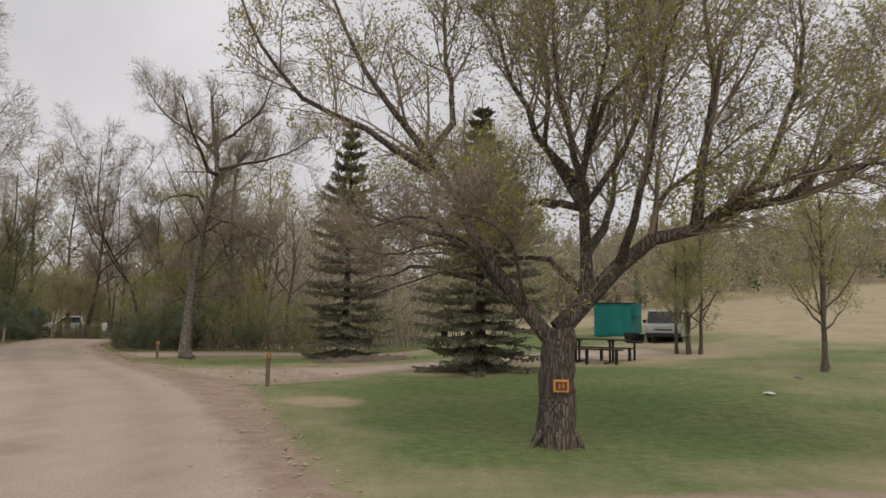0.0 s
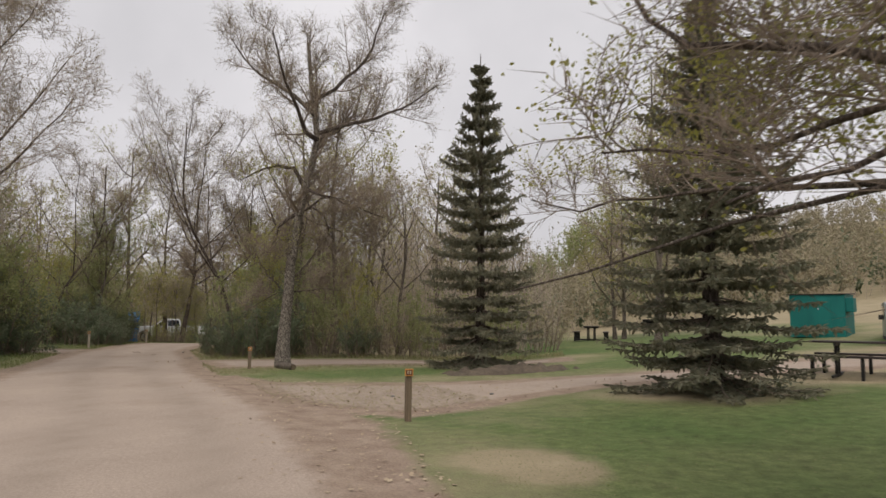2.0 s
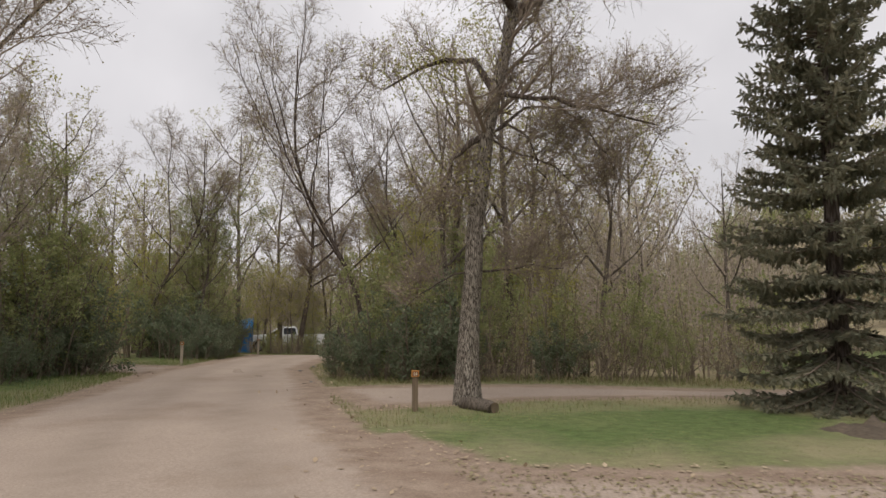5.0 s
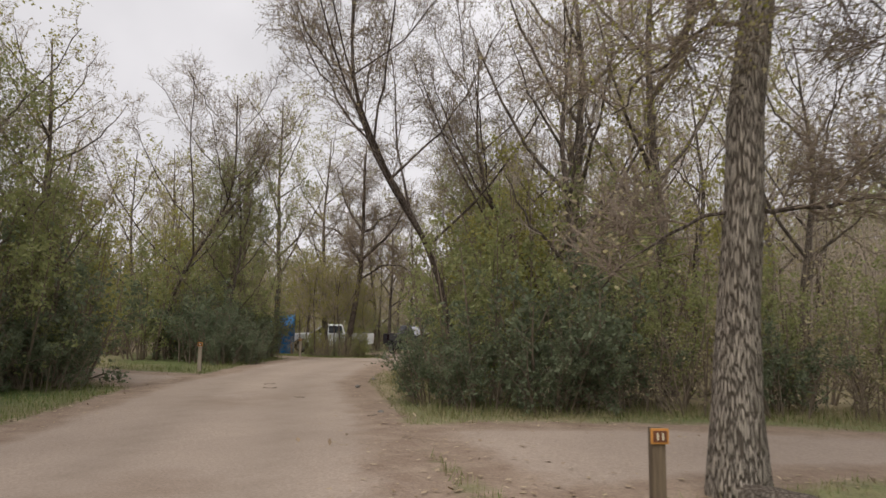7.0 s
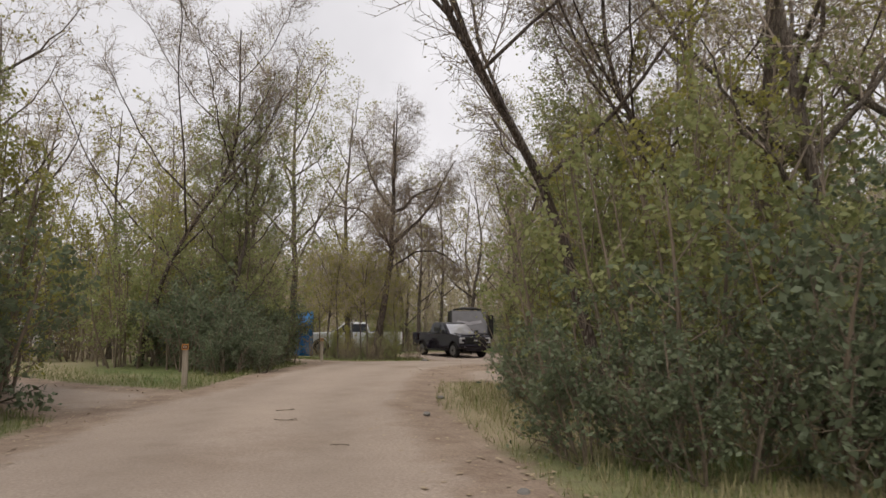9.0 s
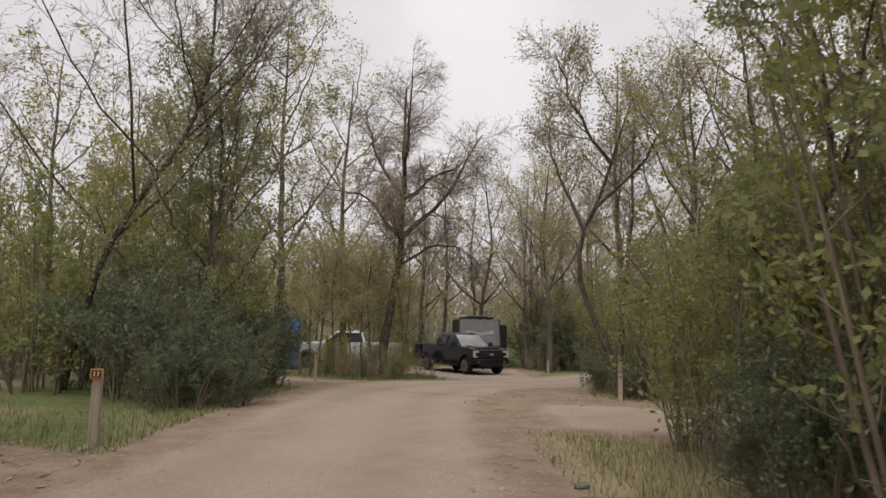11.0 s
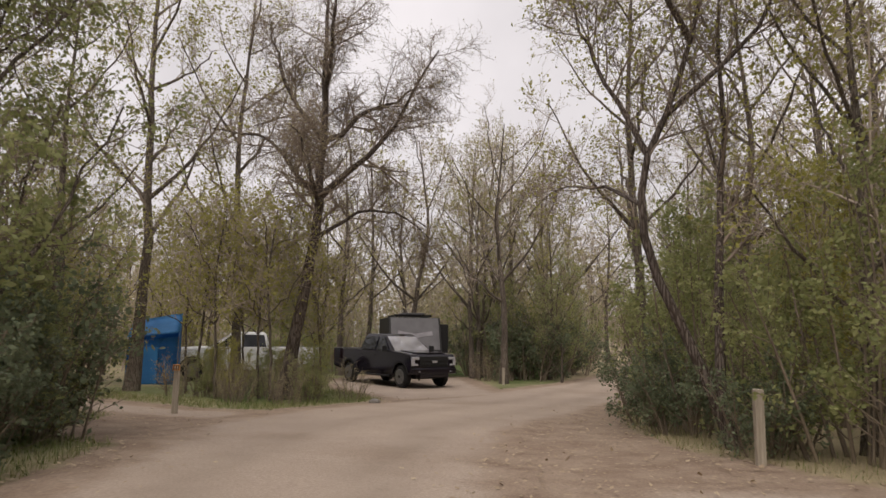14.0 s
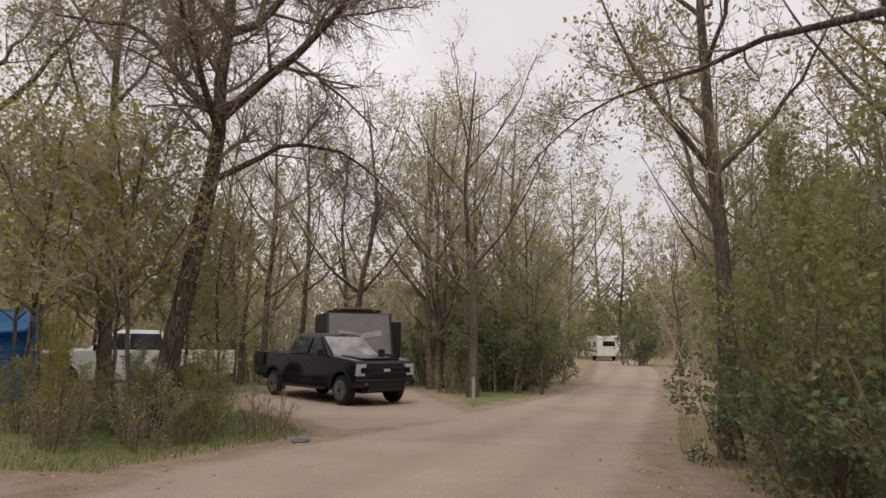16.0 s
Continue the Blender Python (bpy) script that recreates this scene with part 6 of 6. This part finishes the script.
    for z in (0.86, 1.0):
        part("grille_bar", box((0.05, 1.22, 0.045), (2.715, 0, z), 0.01), TRIM_BLACK if paint == BLACK_PAINT else CHROME, gr)
    part("emblem", box((0.02, 0.22, 0.085), (2.745, 0, 0.95), 0.009, seg=3), LAMP_GLASS, gr)
    part("bumper", joined(box((0.20, 1.96, 0.22), (2.69, 0, 0.62), 0.04), box((0.12, 1.3, 0.12), (2.70, 0, 0.45), 0.02)), paint if paint == BLACK_PAINT else CHROME, ob)
    part("hood_bulge", box((1.1, 1.25, 0.06), (1.98, 0, 1.285), 0.028, (0, 3.5, 0)), paint, ob)
    part("undercarriage", box((4.6, 1.2, 0.2), (0.1, 0, 0.42), 0.02), TRIM_BLACK, ob)
    part("bed_liner", box((1.85, 1.6, 0.03), (-2.02, 0, 1.352)), TRIM_BLACK, ob)
    return ob


pickup(-27.25, 66.8, -40, BLACK_PAINT, "black crew-cab pickup with a dark grille, parked on gravel")
white_truck = pickup(-33.8, 66.9, 212, WHITE_PAINT, "white crew-cab pickup parked behind thin shrubs")

# the dark camping trailer beside the black pickup
trailer = thing("camping_trailer", "dark camping trailer with a sloping grey front and roof rack", "trailer", "", (-27.07, 69.75, lz(-27.07, 69.75)), -67)
trailer.scale = (1.1, 1.16, 1.2)
part("body", extruded([(0.0, 0.5), (0.06, 1.0), (-0.55, 2.24), (-4.1, 2.24), (-4.2, 1.9), (-4.2, 0.5)], 2.02, 0.03), TRIM_BLACK, trailer)
slope = math.degrees(math.atan2(0.61, 1.24))
front = part("front_panel", box((0.02, 1.86, 1.30), (-0.225, 0, 1.63), 0.008, (0, -slope, 0)), TRAILER_GREY, trailer, "grey sloping front panel")
part("pale_patch", joined(box((0.008, 0.7, 0.18), (-0.19, 0.32, 1.60), 0.002, (10, -slope, 0)), box((0.008, 0.7, 0.18), (-0.19, -0.32, 1.60), 0.002, (-10, -slope, 0))), TRAILER_PALE, front)
part("hatch", box((0.03, 1.5, 0.32), (0.035, 0, 0.8), 0.01), TRAILER_GREY, trailer)
for sx in (-1.0, -2.2, -3.2):
    part("rack_bar", box((0.05, 1.5, 0.04), (sx, 0, 2.34), 0.006), BLACK_IRON, trailer)
for sy in (-0.7, 0.7):
    part("rack_rail", box((2.5, 0.05, 0.06), (-2.1, sy, 2.30), 0.006), BLACK_IRON, trailer)
    wheel(trailer, -2.4, sy * 1.42, 0.36, 0.22, 1 if sy > 0 else -1)
part("roof_box", box((1.1, 0.9, 0.07), (-1.4, 0, 2.385), 0.02), TRAILER_GREY, trailer)
part("awning_bag", box((0.4, 0.34, 1.25), (-0.75, 1.18, 1.38), 0.04), TRIM_BLACK, trailer)
part("drawbar", extruded([(0.0, 0.44), (1.1, 0.46), (1.1, 0.54), (0.0, 0.56)], 0.1), BLACK_IRON, trailer)
part("jack_leg", rod(0.03, 0.03, 0.5, (0.95, 0, 0), sides=8), BLACK_IRON, trailer)


def dome_tent(x, y, turn, w, d, h, label, mat):
    ob = thing("dome_tent", label, "tent", "tents under the trees", (x, y, lz(x, y)), turn)
    bm = bmesh.new()
    n, m = 16, 7
    rows = []
    for j in range(m + 1):
        t = j / m
        r = math.cos(t * math.pi / 2) ** 0.7
        z = h * math.sin(t * math.pi / 2) ** 0.9
        row = []
        for i in range(n):
            a = 2 * math.pi * i / n
            sq = 1 / max(abs(math.cos(a)), abs(math.sin(a))) ** 0.75
            rib = 1 + 0.03 * math.cos(4 * a)
            row.append(bm.verts.new((math.cos(a) * r * sq * rib * w / 2, math.sin(a) * r * sq * rib * d / 2, z)))
        rows.append(row)
    for a, b in zip(rows, rows[1:]):
        for i in range(n):
            bm.faces.new((a[i], a[(i + 1) % n], b[(i + 1) % n], b[i]))
    bmesh.ops.remove_doubles(bm, verts=bm.verts, dist=0.002)
    part("canopy", bm, mat, ob, smooth=True)
    part("door_flap", box((0.8, 0.03, h * 0.55), (0, -d * 0.46, h * 0.34), 0.01, (14, 0, 0)), TARP_BLUE, ob)
    for s in (-1, 1):
        part("tent_pole", rod(0.012, 0.012, h * 0.9, (s * w * 0.44, -d * 0.44, 0), (0, -s * 22, 0), 6), BLACK_IRON, ob)
    return ob


dome_tent(-39.5, 47.4, 60, 2.2, 2.0, 1.2, "small blue tent behind the shrubs", TENT_BLUE)

def cabin_tent(x, y, turn, w, d, low, high, label):
    """A box tent: sagging cloth walls under a lean-to roof sheet that climbs to one side."""
    ob = thing("cabin_tent", label, "tent", "tents under the trees", (x, y, lz(x, y)), turn)

    def cloth(name, a, b, mat, note=""):
        """One cloth panel between two edges, its middle slack."""
        bm = bmesh.new()
        a0, a1, b0, b1 = (Vector(p) for p in (*a, *b))
        normal = (a1 - a0).cross(b0 - a0).normalized()
        g = []
        for i in range(9):
            u = i / 8
            row = []
            for j in range(7):
                v = j / 6
                p = a0.lerp(a1, u).lerp(b0.lerp(b1, u), v)
                slack = 0.06 * math.sin(math.pi * u) * math.sin(math.pi * v) + 0.012 * math.sin(9 * u + 4 * v)
                row.append(bm.verts.new(p - normal * slack))
            g.append(row)
        for i in range(8):
            for j in range(6):
                bm.faces.new((g[i][j], g[i + 1][j], g[i + 1][j + 1], g[i][j + 1]))
        bmesh.ops.solidify(bm, geom=bm.faces[:], thickness=0.008)
        return part(name, bm, mat, ob, note, smooth=True)

    X, Y = w / 2, d / 2
    fl, fr, bl, br = (-X * 0.96, -Y * 0.96, low - 0.2), (X * 0.96, -Y * 0.96, low), (-X * 0.96, Y * 0.96, high - 0.3), (X * 0.96, Y * 0.96, high)
    for a, b, top_a, top_b in (((-X, -Y, 0), (X, -Y, 0), fl, fr), ((X, Y, 0), (-X, Y, 0), br, bl), ((-X, Y, 0), (-X, -Y, 0), bl, fl), ((X, -Y, 0), (X, Y, 0), fr, br)):
        cloth("wall", (a, b), (top_a, top_b), TENT_BLUE)
    up = Vector((0, 0, 0.03))
    cloth("roof", (Vector(fl) * 1.06 + up, Vector(fr) * 1.06 + up), (Vector(bl) * 1.04 + up, Vector(br) * 1.04 + up), TARP_BLUE, "light blue roof sheet")
    part("door_flap", box((0.7, 0.03, low * 0.75), (-X * 0.2, -Y * 0.99, low * 0.4), 0.01, (-2, 0, 0)), TENT_BLUE, ob)
    for sx in (-1, 1):
        for sy in (-1, 1):
            part("tent_pole", rod(0.014, 0.014, (low - 0.2, high - 0.3, low, high)[(sx + 1) + (sy + 1) // 2], (sx * X * 0.985, sy * Y * 0.985, 0), sides=6), CHROME, ob)
    return ob


cabin_tent(-35.1, 62.8, 30, 1.7, 1.8, 1.7, 2.45, "blue cabin tent with a lighter sloping roof sheet")


def white_camper(x, y, turn, length, label):
    ob = thing("camper_trailer", label, "camper", "white campers", (x, y, lz(x, y)), turn)
    part("body", extruded([(length / 2, 0.5), (length / 2 + 0.1, 1.2), (length / 2 - 0.35, 2.45), (-length / 2 + 0.2, 2.5), (-length / 2, 2.3), (-length / 2, 0.5)], 2.3, 0.06), OFF_WHITE, ob)
    part("roof_vent", box((0.4, 0.4, 0.15), (0, 0, 2.54), 0.03), OFF_WHITE, ob)
    for s in (-1, 1):
        part("stripe", box((length - 0.3, 0.012, 0.14), (0, s * 1.152, 0.95)), TRAILER_GREY, ob)
        for px in (-length * 0.28, length * 0.22):
            part("window", box((0.8, 0.03, 0.5), (px, s * 1.155, 1.65), 0.02), CAR_GLASS, ob)
        wheel(ob, -0.3, s * 1.0, 0.34, 0.22, s)
    part("door", box((0.65, 0.03, 1.75), (-length * 0.02, -1.16, 1.4), 0.02), OFF_WHITE, ob)
    part("end_window", box((0.03, 1.2, 0.5), (-length / 2 - 0.005, 0, 1.7), 0.01), CAR_GLASS, ob)
    return ob


white_camper(-41.0, 52.6, 70, 4.5, "white camper trailer half hidden by shrubs")
white_camper(-13.6, 118.0, 97, 5.0, "white camper trailer standing beyond the bend")

van = thing("parked_van", "pale grey van with a dark windscreen parked beside the shed", "van", "", (9.9, 33.6, lz(9.9, 33.6) - 0.1), 246)
part("body", extruded([(-2.2, 0.35), (2.15, 0.35), (2.28, 0.6), (2.2, 1.05), (1.75, 1.2), (1.2, 1.95), (0.9, 2.05), (-2.1, 2.05), (-2.25, 1.9)], 1.85, 0.05), PALE_PAINT, van)
part("windscreen", box((0.03, 1.72, 0.92), (1.50, 0, 1.57), 0.01, (0, -36, 0)), CAR_GLASS, van)
for s in (-1, 1):
    part("window", box((0.8, 0.03, 0.5), (0.6, s * 0.925, 1.6), 0.03), CAR_GLASS, van)
    part("window", box((1.6, 0.03, 0.5), (-0.9, s * 0.925, 1.6), 0.03), CAR_GLASS, van)
    part("mirror", box((0.1, 0.2, 0.22), (1.35, s * 1.05, 1.3), 0.02), TRIM_BLACK, van)
    part("headlamp", box((0.06, 0.32, 0.16), (2.22, s * 0.7, 0.88), 0.02), LAMP_GLASS, van)
    for wx in (1.4, -1.4):
        wheel(van, wx, s * 0.8, 0.34, 0.22, s)
part("grille", box((0.05, 0.9, 0.16), (2.23, 0, 0.75), 0.01), TRIM_BLACK, van)
part("bumper", box((0.12, 1.8, 0.2), (2.26, 0, 0.48), 0.03), TRIM_BLACK, van)
van.scale = (0.8, 0.78, 0.66)


# low earth bank by the north spur, a fallen log and stones
def bank(x, y, turn, length, width, h, seed):
    rng = np.random.default_rng(seed)
    n, m = 30, 9
    u, v = np.meshgrid(np.linspace(-1, 1, n), np.linspace(-1, 1, m))
    z = h * np.clip(1 - u ** 2, 0, 1) ** 0.6 * np.clip(1 - v ** 2, 0, 1) * (1 + 0.3 * rng.normal(size=u.shape)) - 0.04
    V = np.stack([u * length / 2, v * width / 2, z], -1).reshape(-1, 3)
    i = np.arange(n * m).reshape(m, n)
    q = np.stack([i[:-1, :-1], i[:-1, 1:], i[1:, 1:], i[1:, :-1]], -1).reshape(-1, 4)
    ob = new("earth_bank", mesh_of("earth_bank", V, np.concatenate([q[:, [0, 1, 2]], q[:, [0, 2, 3]]]), [EARTH_SHADED]))
    ob.matrix_world = pose(x, y, lz(x, y), 0, 0, turn)
    return tagged(ob, "low bank of bare earth beside the spur, coloured dark as the lawn lip's shadow", "earth bank", kind="structure")


# the bank's dark strip is the lawn edge's shadow put into its colour
bank(-2.6, 29.4, 28, 4.6, 1.1, 0.22, 5)


def stone(x, y, r, seed):
    rng = random.Random(seed)
    bm = bmesh.new()
    bmesh.ops.create_icosphere(bm, subdivisions=2, radius=r)
    for v in bm.verts:
        k = 1 + 0.25 * noise.noise(v.co * (2.5 / r) * 0.4 + Vector((seed, 0, 0)))
        v.co = Vector((v.co.x * k * 1.3, v.co.y * k, v.co.z * k * 0.6))
    me = bpy.data.meshes.new("stone")
    bm.to_mesh(me)
    bm.free()
    me.materials.append(STONE)
    ob = new("stone", me)
    ob.matrix_world = pose(x, y, lz(x, y) + r * 0.2, 0, 0, rng.uniform(0, 360))
    return tagged(ob, "small grey stone lying on the gravel edge", "stone", "stones by the road")


for i, (x, y, r) in enumerate([(-24.7, 56.5, 0.13), (-14.7, 33.9, 0.05), (-17.5, 39.6, 0.06), (-16.9, 37.5, 0.05), (8.2, 19.6, 0.09), (-5.0, 23.2, 0.04), (-3.1, 24.0, 0.04)]):
    stone(x, y, r, i + 3)


# a cut length of trunk lying at the foot of the cottonwood
log = thing("cut_log", "short cut log with furrowed grey bark lying beside the cottonwood", "log", "", (-9.55, 29.72, lz(-9.55, 29.72) + 0.075), -38)
lq = resampled([(-0.42, 0, 0), (0, 0.03, 0.01), (0.42, -0.02, 0.0)], 8)
lv, lf = tubes(lq[None], (np.array([0.10, 0.115, 0.12, 0.112, 0.118, 0.105, 0.11, 0.09]))[None], 14)
child("bark", mesh_of("bark", lv, lf, [BARK_PALE]), log)
for end in (-1, 1):
    part("cut_end", rod(0.085, 0.085, 0.02, (end * 0.415 - 0.01, 0, 0), (0, 90, 0), 16), POST_WOOD, log, "grey weathered sawn end")


# sticks blown onto the road and a scrap of paper on the lawn
def fallen_stick(x, y, turn, length, seed):
    rng = np.random.default_rng(seed)
    ob = thing("fallen_stick", "thin dark stick lying on the gravel road", "stick", "sticks on the road", (x, y, lz(x, y) + 0.012), turn)
    q = np.stack([np.linspace(-0.5, 0.5, 6) * length, rng.normal(size=6) * 0.02, 0.008 + 0.006 * rng.random(6)], -1)
    v, f = tubes(q[None], np.linspace(0.007, 0.003, 6)[None], 6)
    child("stem", mesh_of("stem", v, f, [STEM]), ob)
    w = np.stack([q[3], q[3] + [0.05, 0.04, 0.006], q[3] + [0.08, 0.08, 0.008]])
    v, f = tubes(w[None], np.linspace(0.006, 0.003, 3)[None], 5)
    child("side_twig", mesh_of("side_twig", v, f, [STEM]), ob)


for i, (x, y, turn, length) in enumerate([(-18.2, 36.2, 20, 0.30), (-16.75, 34.95, 200, 0.16), (-18.8, 37.1, 35, 0.25), (-14.6, 33.4, 60, 0.16)]):
    fallen_stick(x, y, turn, length, 90 + i)

scrap = thing("paper_scrap", "crumpled white paper scrap on the lawn", "litter", "", (6.45, 17.44, lz(6.45, 17.44)), 30)
bm = bmesh.new()
bmesh.ops.create_icosphere(bm, subdivisions=2, radius=0.09)
for v in bm.verts:
    k = 1 + 0.5 * noise.noise(v.co * 14)
    v.co = Vector((v.co.x * k * 1.5, v.co.y * k, 0.03 + v.co.z * k * 0.35))
part("sheet", bm, OFF_WHITE, scrap)
